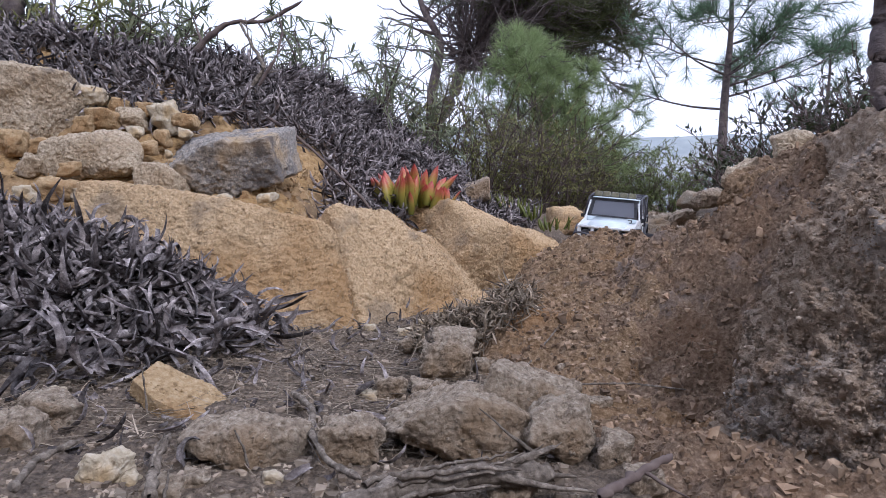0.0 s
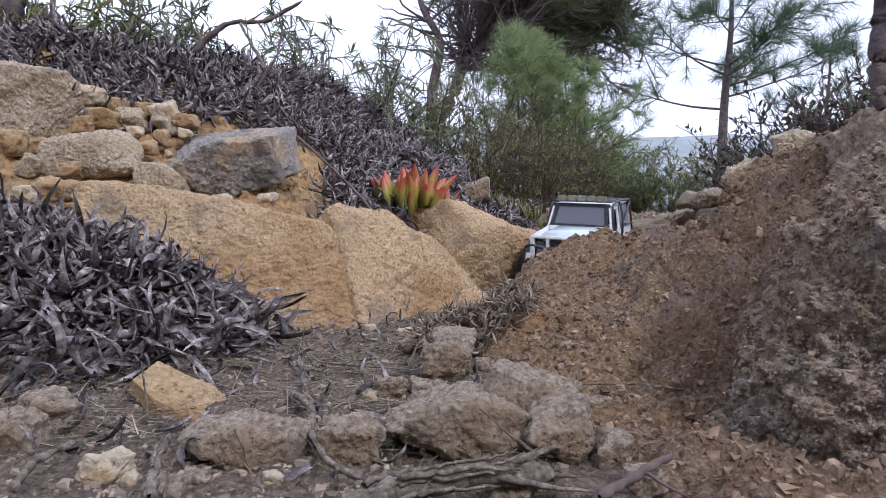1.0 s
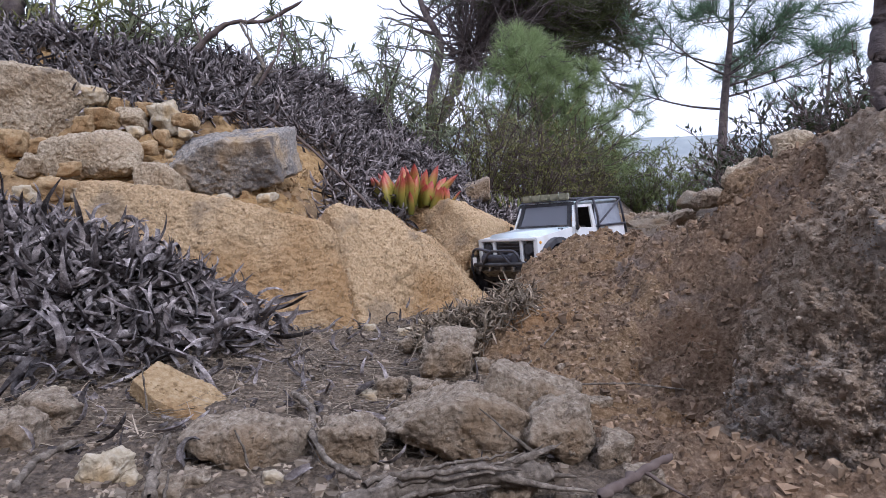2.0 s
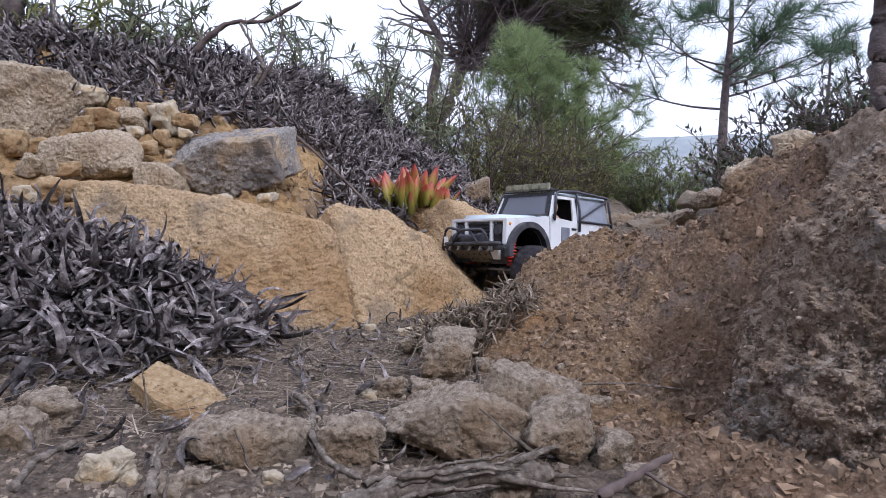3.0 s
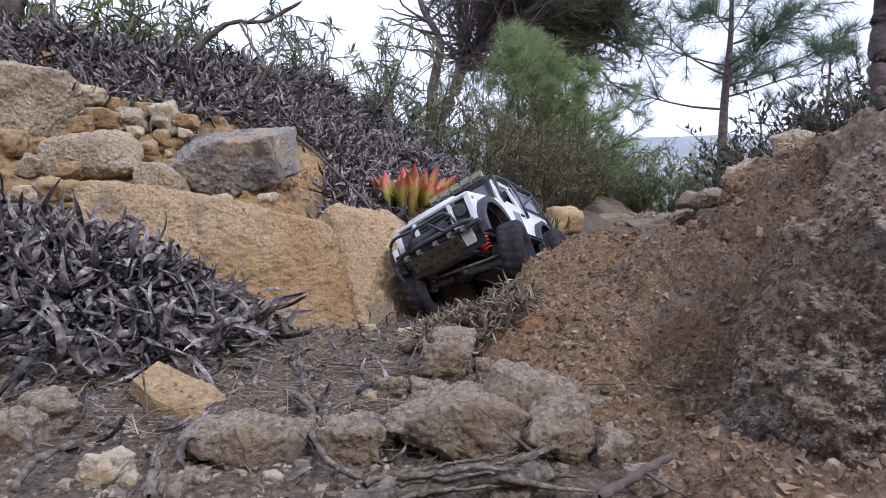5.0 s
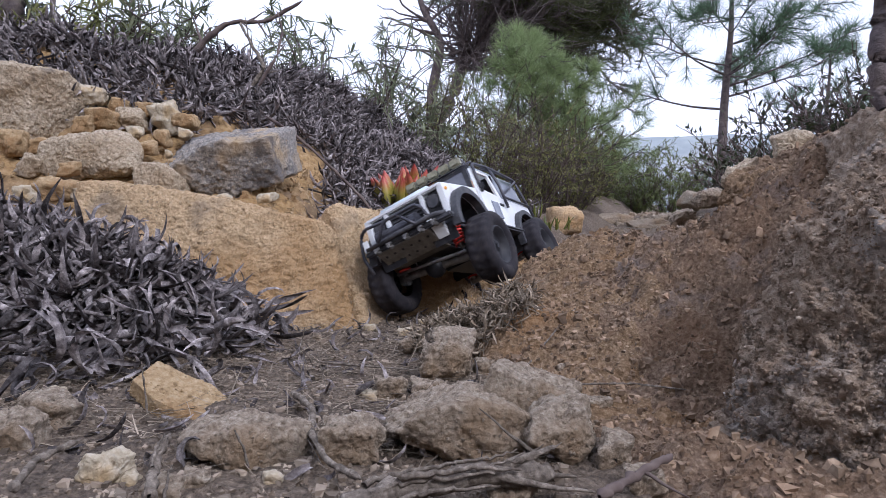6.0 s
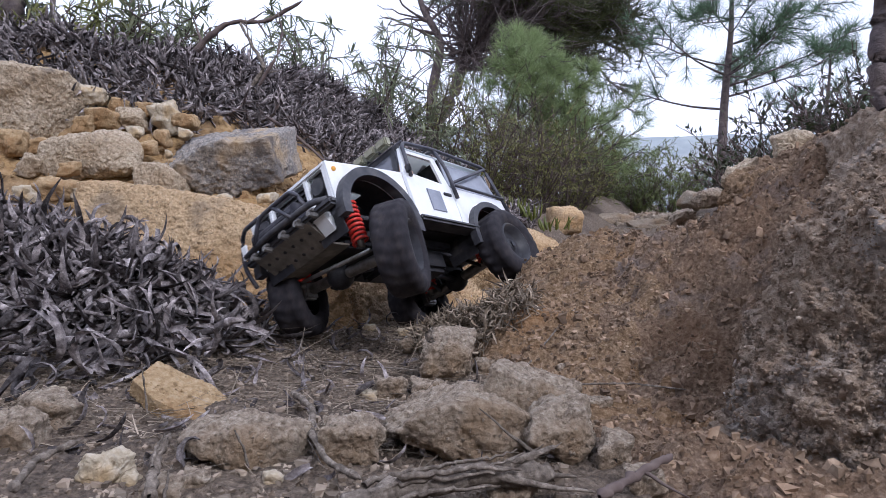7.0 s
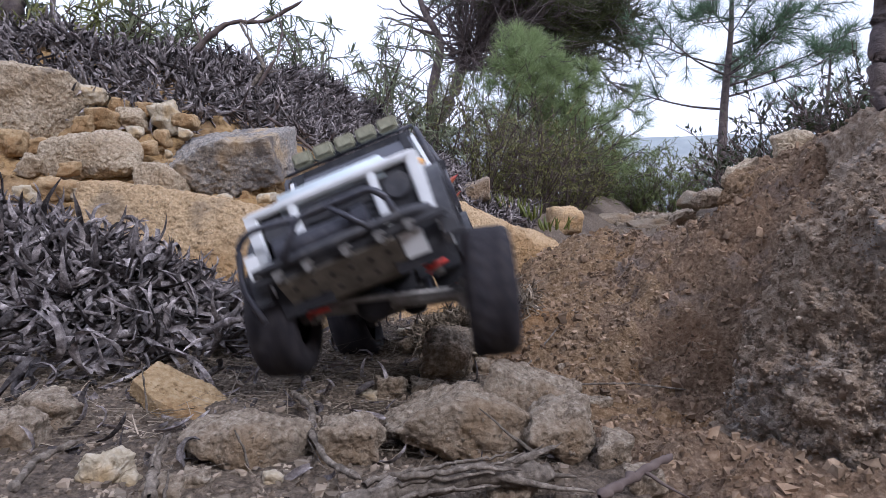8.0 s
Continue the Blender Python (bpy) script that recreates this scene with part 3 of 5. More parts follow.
stone("stone", "grey-brown weathered stone beside the trail", (1.536, 3.212, 0.271), (0.0854, 0.0746, 0.0570), (-6, 10, -2), M_GREY, 169, n=30, group="trail stones")
stone("stone", "grey-brown weathered stone beside the trail", (0.088, 2.177, 0.233), (0.0675, 0.0580, 0.0424), (3, -15, 2), M_GREY, 174, n=24, group="trail stones")
stone("stone", "pale cream stone beside the trail", (0.283, 2.432, 0.152), (0.0475, 0.0393, 0.0259), (-3, -20, -4), M_CREAM, 175, n=16, group="trail stones")
stone("stone", "pale yellow sandstone rock beside the trail", (0.225, 2.644, 0.191), (0.0587, 0.0462, 0.0258), (4, -10, 7), M_SAND, 176, n=16, group="trail stones")
stone("stone", "rough ochre lump with a whitish crust on the rock bank", (0.456, 0.930, 0.187), (0.05, 0.045, 0.042), (4, -18, 20), M_NOSE, 168, n=70, group="ridge stones", edge=7, cuts=8, rough=0.16, pit=0.006, crack=0.004)
stone("stone", "pale grey stone bedded in the rock bank's crest", (0.559, 1.020, 0.271), (0.03, 0.026, 0.026), (8, -12, 0), M_TAN, 170, n=40, group="ridge stones", rough=0.14)
stone("stone", "whitish stone bedded in the rock bank's crest", (0.498, 1.060, 0.229), (0.03, 0.026, 0.018), (0, -24, 10), M_TAN, 171, n=40, group="ridge stones", rough=0.14)
stone("stone", "grey-brown weathered stone on the rock bank", (0.482, 1.150, 0.194), (0.03, 0.028, 0.015), (0, -8, 0), M_GREY, 172, n=36, group="ridge stones")
stone("stone", "grey-brown weathered stone on the rock bank", (0.571, 0.980, 0.247), (0.045, 0.03, 0.028), (0, -20, 12), M_RIDGE, 173, n=50, group="ridge stones", rough=0.16, pit=0.004)
stone("stone", "grey-brown weathered stone on the rock bank", (0.451, 1.200, 0.160), (0.022, 0.02, 0.013), (0, -8, 6), M_GREY, 178, n=30, group="ridge stones")
stone("stone", "flat angular ochre sandstone plate leaning on the floor", (-0.236, 0.585, -0.016), (0.054, 0.026, 0.0085), (22, 25, 4), M_OCHRE, 77, n=64, edge=44, cuts=0, rough=0.03, grain=0.0012, planes=(((1, -1.1, 0), 0.98), ((-0.8, -1, 0), 0.92), ((0.9, 1.0, 0.0), 0.9), ((0.1, 0.25, 1), 1.05)), group="floor stones")
for k, rock in enumerate([o for o in scene.objects if o.name.startswith("sandstone_slab")]):
    grit_on(rock, 5500, 0.0011, 0.0005, M_SAND, "coarse sand grains weathering out of the sandstone slab", k)
for k, rock in enumerate([o for o in scene.objects if o.name.startswith("pitted_boulder")]):
    grit_on(rock, 9000 if k == 0 else 2000, 0.0009, 0.0005, M_PITTED, "coarse grains weathering out of the pitted boulder", 20 + k)
    grit_on(rock, 9000 if k == 0 else 900, 0.0011, 0.0008, M_PITTED_CRUMB, "crumbling lumps all over the pitted boulder", 40 + k)
for k, rock in enumerate([o for o in scene.objects if o.name.startswith("stone") and max(o.dimensions) > 0.045 and o.location.y < 1.5]):
    grit_on(rock, int(150 * max(rock.dimensions) / 0.08), 0.0007, 0.0004, rock.data.materials[0], "fine grains weathering out of a loose stone", 60 + k)


# ---- dead leaves, straw and gravel ----
def on_ground(x, y):
    return np.stack([x, y, ground(x, y)[0]], -1)


def litter(name, label, x, y, rng, length, width, lift, droop=0.5, material=None, seg=5, slope=(0.5, -0.85)):
    n = len(x)
    b = on_ground(x, y)
    b[:, 2] += rng.uniform(0.0, lift, n)
    a = rng.uniform(0, 2 * np.pi, n)
    h = np.stack([np.cos(a) + droop * slope[0], np.sin(a) + droop * slope[1], rng.normal(0, 0.28, n) - 0.25 * droop], -1)
    up = unit(rng.normal(0, 0.5, (n, 3)) + np.array([0.1, -0.3, 0.8]))
    v, f = ribbons(b, h, up, rng.uniform(*length, n), rng.uniform(*width, n), rng.normal(-0.4, 2.8, n), seg, 0.45, 1.0, rng.normal(0, 2.6, n))
    return tagged(solid(name, v, f, material or M_LITTER), label, "dead leaves", kind="stuff")


rng = np.random.default_rng(5)
# the heap on the floor against the slab
n = 15000
x, y = rng.uniform(-1.0, -0.22, n), rng.uniform(0.52, 1.0, n)
keep = rng.uniform(0, 1, n) < np.clip(mound(x, y) / 0.07, 0, 1)
litter("leaf_heap", "heap of dead curled grey-purple succulent leaves on the gully floor", x[keep], y[keep], rng, (0.03, 0.085), (0.004, 0.0105), 0.04, seg=7)
# the curtain over the bank
n = 60000
x, y = rng.uniform(-1.9, 0.35, n), rng.uniform(0.9, 2.7, n)
_, s, _ = ground(x, y, False)
low = 0.17 + 0.28 * sstep((-0.22 - x) / 0.14) + 0.03 * fbm(np.stack([x, y, y], -1) / 0.12, 2, 8)
dens = sstep((s - low) / 0.03) * sstep((1.15 - s) / 0.3)
keep = rng.uniform(0, 1, n) < dens
litter("leaf_curtain", "dead grey succulent leaves hanging thickly over the bank", x[keep], y[keep], rng, (0.03, 0.08), (0.004, 0.0105), 0.05, 0.9, seg=4)
# a clump of dead stalks in the rut
n = 2600
a, r = rng.uniform(0, 2 * np.pi, n), np.sqrt(rng.uniform(0, 1, n))
litter("dead_clump", "pale clump of dead leaves and stalks in the rut", 0.04 + 0.08 * r * np.cos(a), 0.81 + 0.05 * r * np.sin(a), rng, (0.012, 0.036), (0.0012, 0.0032), 0.014, 0.2, M_NEEDLE)


def floor_spots(n, y0=0.33, y1=1.5, edge=0.0):
    x, y = rng.uniform(-0.95, 0.5, n), y0 + (y1 - y0) * rng.uniform(0, 1, n) ** 1.3
    _, sl, sr = ground(x, y, False)
    k = (sl < edge) & (sr < edge)
    return x[k], y[k]


x, y = floor_spots(1400, 0.44, edge=0.0)
litter("leaf_scatter", "scattered dead grey leaves on the sandy floor", x, y, rng, (0.015, 0.045), (0.003, 0.007), 0.006, 0.0)
x, y = floor_spots(7200, 0.47, edge=-0.015)
k = (x < 0.10) & (rng.uniform(0, 1, len(x)) < 0.35 + 0.65 * sstep((y - 0.5) / 0.2))
x, y = x[k], y[k]
n = len(x)
b = on_ground(x, y)
b[:, 2] += rng.uniform(0.001, 0.008, n)
a = rng.normal(0.2, 1.1, n) + np.where(rng.uniform(0, 1, n) < 0.5, np.pi, 0)
h = np.stack([np.cos(a), np.sin(a) * 0.8, rng.normal(0.03, 0.09, n)], -1)
v, f = ribbons(b, h, np.tile([0, 0, 1.0], (n, 1)), rng.uniform(0.03, 0.10, n), rng.uniform(0.0008, 0.0017, n), rng.normal(-0.1, 0.25, n), 4, 0.4, 0.0)
tagged(solid("pine_straw", v, f, M_NEEDLE), "dry pine needles and straw strewn over the floor", "pine straw", kind="stuff")


def pebbles(name, label, b, size, material):
    """Small angular grains."""
    n = len(b)
    d, f = cube_sphere(2)
    s = size[:, None, None] * rng.uniform(0.6, 1.0, (n, 1, 3))
    v = (d[None] * s + rng.normal(0, 0.22, (n, len(d), 3)) * size[:, None, None]) + b[:, None]
    f = (f[None] + (np.arange(n) * len(d))[:, None, None]).reshape(-1, 4)
    tagged(solid(name, v.reshape(-1, 3), f, material, smooth=False), label, "gravel", kind="stuff")


M_RIDGE_GRIT = mat("brown_sandstone_grit", [(0.10, 0.066, 0.042), (0.22, 0.15, 0.096), (0.40, 0.30, 0.21)], 40, bump=0.4, bump_scale=300, bump_mm=1, island=0.5)
M_GRAVEL = mat("mixed_gravel", [(0.13, 0.10, 0.074), (0.235, 0.187, 0.14), (0.36, 0.305, 0.245)], 30, bump=0.4, bump_scale=300, bump_mm=1, island=0.5)
x, y = floor_spots(32000, 0.30, 1.4, 0.02)
k = (x < 0.09) | (y > 0.62)
x, y = x[k], y[k]
pebbles("gravel", "coarse sand and gravel on the gully floor", on_ground(x, y), np.minimum(0.0075, 0.0012 + 0.0011 * rng.exponential(1.0, len(x))), M_GRAVEL)
n = 34000
x, y = rng.uniform(0.0, 0.8, n), rng.uniform(0.32, 1.6, n)
k = ground(x, y, False)[2] > 0.01
x, y = x[k], y[k]
pebbles("gravel", "crumbled grit on the weathered rock bank", on_ground(x, y), np.minimum(0.0080, 0.0015 + 0.0013 * rng.exponential(1.0, len(x))), M_RIDGE_GRIT)
n = 1500
y = rng.uniform(2.1, 5.5, n)
x = rng.uniform(0.3, 2.2, n)
_, sl, sr = ground(x, y, False)
k = (sl < 0.05) & (sr < 0.1)
x, y = x[k], y[k]
pebbles("gravel", "loose grey rubble on the trail", on_ground(x, y), np.minimum(0.05, 0.006 + 0.009 * rng.exponential(1.0, len(x))), M_GREY)
n = 5000
x, y = rng.uniform(-1.3, 0.0, n), rng.uniform(0.85, 1.6, n)
s = ground(x, y, False)[1]
k = (s > 0.08) & (s < 0.42)
x, y = x[k], y[k]
pebbles("gravel", "ochre pebbles loose in the soil bank", on_ground(x, y), np.minimum(0.016, 0.003 + 0.003 * rng.exponential(1.0, len(x))), M_OCHRE)


# ---- dead sticks ----
def stick(name, label, pts, r0, r1, material=M_DEADWOOD, fork=0, seed=0, fibres=0):
    g = np.random.default_rng(seed)
    p = np.array(pts, float)
    t = np.linspace(0, 1, 28)
    k = np.linspace(0, 1, len(p))
    c = np.stack([np.interp(t, k, p[:, i]) for i in range(3)], -1)
    for _ in range(3):
        c[1:-1] = (c[:-2] + c[1:-1] * 2 + c[2:]) / 4
    c = c + g.normal(0, r0 * 0.12, c.shape)
    r = np.linspace(r0, r1, len(t)) * (1 + g.normal(0, 0.10, len(t)))
    r[-1] *= 0.15
    r[0] *= 0.3
    v, f = tubes(c[None], r[None], 9)
    v = v + (0.3 * r0 * fbm(v / (r0 * 1.3), 3, seed))[:, None] * unit(v - np.repeat(c, 9, 0))
    wood = tagged(solid(name, v, f, material), label, "dead branch")
    for j in range(fork):
        i = int(g.integers(6, 22))
        d = unit(unit(c[i + 1] - c[i]) + g.normal(0, 0.7, 3))
        q = c[i] + d * np.linspace(0, 1, 8)[:, None] * g.uniform(4, 10) * r0 + np.cumsum(g.normal(0, r0 * 0.12, (8, 3)), 0)
        solid("fork", *tubes(q[None], (np.linspace(0.55, 0.12, 8) * r[i])[None], 6), material, wood)
    for j in range(fibres):
        i = int(g.integers(0, 12))
        q = c[i:i + 16] + g.normal(0, r0 * 0.75, 3) + np.cumsum(g.normal(0, r0 * 0.06, (len(c[i:i + 16]), 3)), 0)
        solid("splinter", *tubes(q[None], (np.linspace(0.3, 0.1, len(q)) * r0)[None], 5), material, wood)
    return wood


stick("dead_branch", "bleached split dead branch lying on the stones", [(-0.060, 0.360, -0.011), (-0.022, 0.385, -0.007), (0.024, 0.400, -0.006), (0.076, 0.415, -0.011)], 0.0085, 0.006, fork=3, seed=1, fibres=9)
stick("dead_branch", "bleached splintered branch end on the stones", [(0.006, 0.400, -0.009), (0.043, 0.410, -0.004), (0.077, 0.420, 0.006)], 0.005, 0.0015, fork=2, seed=2, fibres=6)
stick("dead_branch", "grey crooked root on the floor", [(-0.141, 0.580, 0.000), (-0.110, 0.530, -0.003), (-0.102, 0.480, -0.007), (-0.080, 0.430, -0.008), (-0.052, 0.395, -0.007)], 0.0032, 0.0022, fork=1, seed=3, fibres=3)
stick("dead_branch", "short grey stick leaning on the floor", [(-0.175, 0.370, -0.007), (-0.190, 0.410, 0.002), (-0.193, 0.440, 0.006)], 0.0045, 0.0025, seed=4, fibres=3)
stick("dead_branch", "dark broken stick on the rock bank foot", [(0.096, 0.380, -0.011), (0.122, 0.400, -0.007), (0.155, 0.420, -0.000)], 0.0036, 0.0026, M_TWIG, seed=5, fork=1)
stick("dead_twig", "thin dry twig leaning on the ridge", [(0.087, 0.680, -0.006), (0.132, 0.750, 0.022), (0.178, 0.800, 0.055)], 0.0013, 0.0008, seed=6)
stick("dead_twig", "thin dry twig across the floor", [(-0.141, 0.700, -0.001), (-0.076, 0.680, -0.002), (-0.026, 0.660, -0.001)], 0.0012, 0.0008, seed=7)
stick("dead_twig", "curved dry stem on the rock", [(0.128, 0.600, 0.000), (0.182, 0.600, 0.001), (0.226, 0.580, 0.000)], 0.0011, 0.0008, seed=8)
stick("dead_twig", "pale snapped stalk standing by the grey stone", [(-0.013, 0.660, 0.029), (-0.016, 0.660, 0.038), (-0.011, 0.660, 0.044)], 0.0035, 0.002, seed=9)
stick("dead_twig", "grey stick lying on straw", [(-0.258, 0.370, -0.003), (-0.273, 0.420, -0.002), (-0.263, 0.450, -0.001)], 0.003, 0.002, seed=10)
stick("dead_branch", "bare crooked branch reaching over the bank", [(-0.760, 1.900, 0.620), (-0.709, 1.900, 0.677), (-0.641, 1.900, 0.735), (-0.524, 1.900, 0.735), (-0.415, 1.900, 0.797)], 0.01, 0.004, material=M_TWIG, fork=4, seed=11)
stick("dead_branch", "bare grey branch rising from the bank", [(-0.547, 1.750, 0.492), (-0.484, 1.750, 0.568), (-0.545, 1.800, 0.658), (-0.583, 1.850, 0.720)], 0.0065, 0.003, material=M_DEADWOOD, fork=5, seed=12)
stick("dead_branch", "bare grey branch arching over the bank", [(-0.508, 1.750, 0.515), (-0.453, 1.750, 0.599), (-0.449, 1.800, 0.681), (-0.477, 1.850, 0.752)], 0.005, 0.002, material=M_TWIG, fork=4, seed=13)
stick("tree_stump", "dark weathered stump on the rock bank", [(0.495, 0.720, 0.284), (0.503, 0.740, 0.352), (0.516, 0.750, 0.406), (0.513, 0.750, 0.451)], 0.01, 0.012, material=M_BARK, seed=14)
stick("bare_tree", "dark trunk standing on the bank top", [(-1.511, 2.200, 0.654), (-1.486, 2.200, 0.826), (-1.488, 2.200, 1.053)], 0.05, 0.04, material=M_BARK, seed=15)
stick("bare_tree", "thin grey trunk on the bank top", [(-1.416, 2.300, 0.717), (-1.398, 2.300, 0.856), (-1.384, 2.300, 1.093)], 0.012, 0.01, material=M_BARK, seed=16)
stick("root", "grey stem draped down the bank", [(-0.417, 1.500, 0.399), (-0.326, 1.450, 0.340), (-0.241, 1.400, 0.266), (-0.173, 1.350, 0.202), (-0.117, 1.320, 0.136)], 0.0035, 0.0025, seed=17, fork=2, material=M_TWIG)
stick("dead_twig", "upright dry grass stalk", [(-0.252, 0.850, -0.043), (-0.247, 0.850, -0.008), (-0.248, 0.850, 0.026)], 0.0011, 0.0007, seed=30)
stick("dead_twig", "upright dry grass stalk", [(-0.146, 0.720, -0.019), (-0.153, 0.720, -0.002), (-0.165, 0.720, 0.014)], 0.0011, 0.0007, seed=31)
stick("dead_twig", "upright dry grass stalk", [(-0.304, 0.900, 0.010), (-0.300, 0.900, 0.047), (-0.301, 0.900, 0.084)], 0.0011, 0.0007, seed=32)
stick("dead_twig", "upright dry grass stalk", [(-0.261, 0.550, -0.047), (-0.261, 0.550, -0.007), (-0.265, 0.550, 0.034)], 0.0011, 0.0007, seed=33)
stick("dead_twig", "upright dry grass stalk", [(-0.186, 0.750, -0.040), (-0.172, 0.750, -0.005), (-0.165, 0.750, 0.029)], 0.0011, 0.0007, seed=34)
stick("dead_twig", "upright dry grass stalk", [(-0.141, 0.450, -0.022), (-0.144, 0.450, -0.007), (-0.151, 0.450, 0.007)], 0.0011, 0.0007, seed=35)


# ---- plants ----
def shrub(name, label, base, height, spread, stems, twigs, leaves, leaf, leaf_mat, seed, stem_r=0.006, droop=0.0, bare=0.25, category="shrub", stem_mat=None):
    g = np.random.default_rng(seed)
    thing = tagged(new(name), label, category)
    thing.location = base
    m = 9
    t = np.linspace(0, 1, m)[None, :, None]
    a = g.uniform(0, 2 * np.pi, stems)
    out = np.sqrt(g.uniform(0.02, 1, stems)) * spread
    tip = np.stack([out * np.cos(a), out * np.sin(a), height * g.uniform(0.55, 1.0, stems) * (1 - 0.35 * (out / spread) ** 2)], -1)
    root = np.stack([out * 0.15 * np.cos(a), out * 0.15 * np.sin(a), np.zeros(stems) - 0.02], -1)
    wob = np.cumsum(g.normal(0, spread * 0.035, (stems, m, 3)), 1) * t
    p = root[:, None] * (1 - t) + tip[:, None] * t + wob
    p[..., :2] -= (tip[:, None, :2] * (t - t ** 1.7)) * 0.5
    pieces = [tubes(p, np.linspace(1.0, 0.25, m)[None] * stem_r * g.uniform(0.6, 1.2, (stems, 1)), 5)]
    k = g.integers(0, stems, twigs)
    q = g.uniform(bare, 1.0, twigs)
    i = np.minimum((q * (m - 1)).astype(int), m - 2)
    fr = (q * (m - 1) - i)[:, None]
    s = p[k, i] * (1 - fr) + p[k, i + 1] * fr
    d = unit(unit(p[k, i + 1] - p[k, i]) * 0.7 + g.normal(0, 0.75, (twigs, 3)) + np.array([0, 0, 0.2 - droop]))
    ln = spread * g.uniform(0.12, 0.38, twigs)
    tt = np.linspace(0, 1, 5)[None, :, None]
    tw = s[:, None] + d[:, None] * ln[:, None, None] * tt + np.cumsum(g.normal(0, 0.02 * spread, (twigs, 5, 3)), 1) * tt
    tw[..., 2] -= droop * ln[:, None] * tt[..., 0] ** 2
    pieces.append(tubes(tw, np.linspace(0.45, 0.15, 5)[None] * stem_r * np.ones((twigs, 1)), 4))
    v, f = joined(*pieces)
    tagged(solid("stem_tangle", v, f, stem_mat or M_TWIG, thing), kind="stuff")
    if leaves:
        k = g.integers(0, twigs, leaves)
        q = g.uniform(0.1, 1.0, leaves) * 4
        i = np.minimum(q.astype(int), 3)
        fr = (q - i)[:, None]
        s = tw[k, i] * (1 - fr) + tw[k, i + 1] * fr
        h = unit(d[k] * 0.6 + g.normal(0, 0.6, (leaves, 3)) + np.array([0, 0, 0.15 - droop * 1.3]))
        v, f = ribbons(s, h, unit(g.normal(0, 0.6, (leaves, 3)) + np.array([0, -0.1, 0.8])), g.uniform(leaf[0], leaf[1], leaves), g.uniform(leaf[2], leaf[3], leaves), g.normal(-0.3, 0.5, leaves), 1 if leaves > 2500 else 2, 0.12, 1.0)
        tagged(solid("foliage", v, f, leaf_mat, thing), kind="stuff")
    return thing


def pine(name, label, base, path, r0, limbs, limb_len, tufts, needle, seed, low=0.3, needle_mat=None, rise=0.35, per=46, flat=1.0, bias=(0, 0, 0), spray=0.55):
    """A pine: a bent trunk, limbs, twigs and brushes of needles at the twigs' ends."""
    g = np.random.default_rng(seed)
    thing = tagged(new(name), label, "tree")
    thing.location = base
    pth = np.array(path, float)
    t = np.linspace(0, 1, 24)
    k = np.linspace(0, 1, len(pth))
    c = np.stack([np.interp(t, k, pth[:, i]) for i in range(3)], -1)
    for _ in range(4):
        c[1:-1] = (c[:-2] + 2 * c[1:-1] + c[2:]) / 4
    v, f = tubes(c[None], (r0 * (1 - 0.85 * t))[None], 12)
    solid("trunk", v, f, M_BARK, thing)
    q = g.uniform(low, 1.0, limbs)
    i = np.minimum((q * 23).astype(int), 22)
    a = g.uniform(0, 2 * np.pi, limbs)
    d = unit(np.stack([np.cos(a), np.sin(a), np.full(limbs, rise) + g.normal(0, 0.12, limbs)], -1) * np.array([1, 1, flat]) + np.array(bias))
    ln = limb_len * (1.15 - 0.8 * (q - low) / (1 - low)) * g.uniform(0.6, 1.1, limbs)
    m = 9
    tt = np.linspace(0, 1, m)[None, :, None]
    p = c[i][:, None] + d[:, None] * ln[:, None, None] * tt + np.cumsum(g.normal(0, 0.012, (limbs, m, 3)) * ln[:, None, None], 1) * tt
    p[..., 2] += 0.22 * ln[:, None] * tt[..., 0] ** 2
    pieces = [tubes(p, np.linspace(1, 0.2, m)[None] * (r0 * 0.28 * (1.2 - q))[:, None], 6)]
    k = g.integers(0, limbs, tufts)
    q2 = g.uniform(0.35, 1.0, tufts) * (m - 1)
    j = np.minimum(q2.astype(int), m - 2)
    fr = (q2 - j)[:, None]
    s = p[k, j] * (1 - fr) + p[k, j + 1] * fr
    dd = unit(d[k] * 0.7 + g.normal(0, 0.6, (tufts, 3)) + np.array([0, 0, 0.25]))
    tl = limb_len * g.uniform(0.10, 0.26, tufts)
    t5 = np.linspace(0, 1, 4)[None, :, None]
    tw = s[:, None] + dd[:, None] * tl[:, None, None] * t5
    pieces.append(tubes(tw, np.linspace(0.10, 0.05, 4)[None] * r0 * np.ones((tufts, 1)), 4))
    v, f = joined(*pieces)
    tagged(solid("branchwork", v, f, M_BARK, thing), kind="stuff")
    n = tufts * per
    k = np.repeat(np.arange(tufts), per)
    u = g.uniform(0.35, 1.0, n)[:, None]
    s = tw[k, 0] * (1 - u) + tw[k, 3] * u
    h = unit(dd[k] * spray + unit(g.normal(0, 1, (n, 3))) * 0.62 + np.array([0, 0, 0.08]))
    v, f = ribbons(s, h, unit(g.normal(0, 1, (n, 3)) + 0.01), needle[0] * g.uniform(0.7, 1.1, n), np.full(n, needle[1]), g.normal(0, 0.2, n), 1, 0.2, 0.0)
    tagged(solid("needle_crown", v, f, needle_mat, thing), kind="stuff")
    return thing


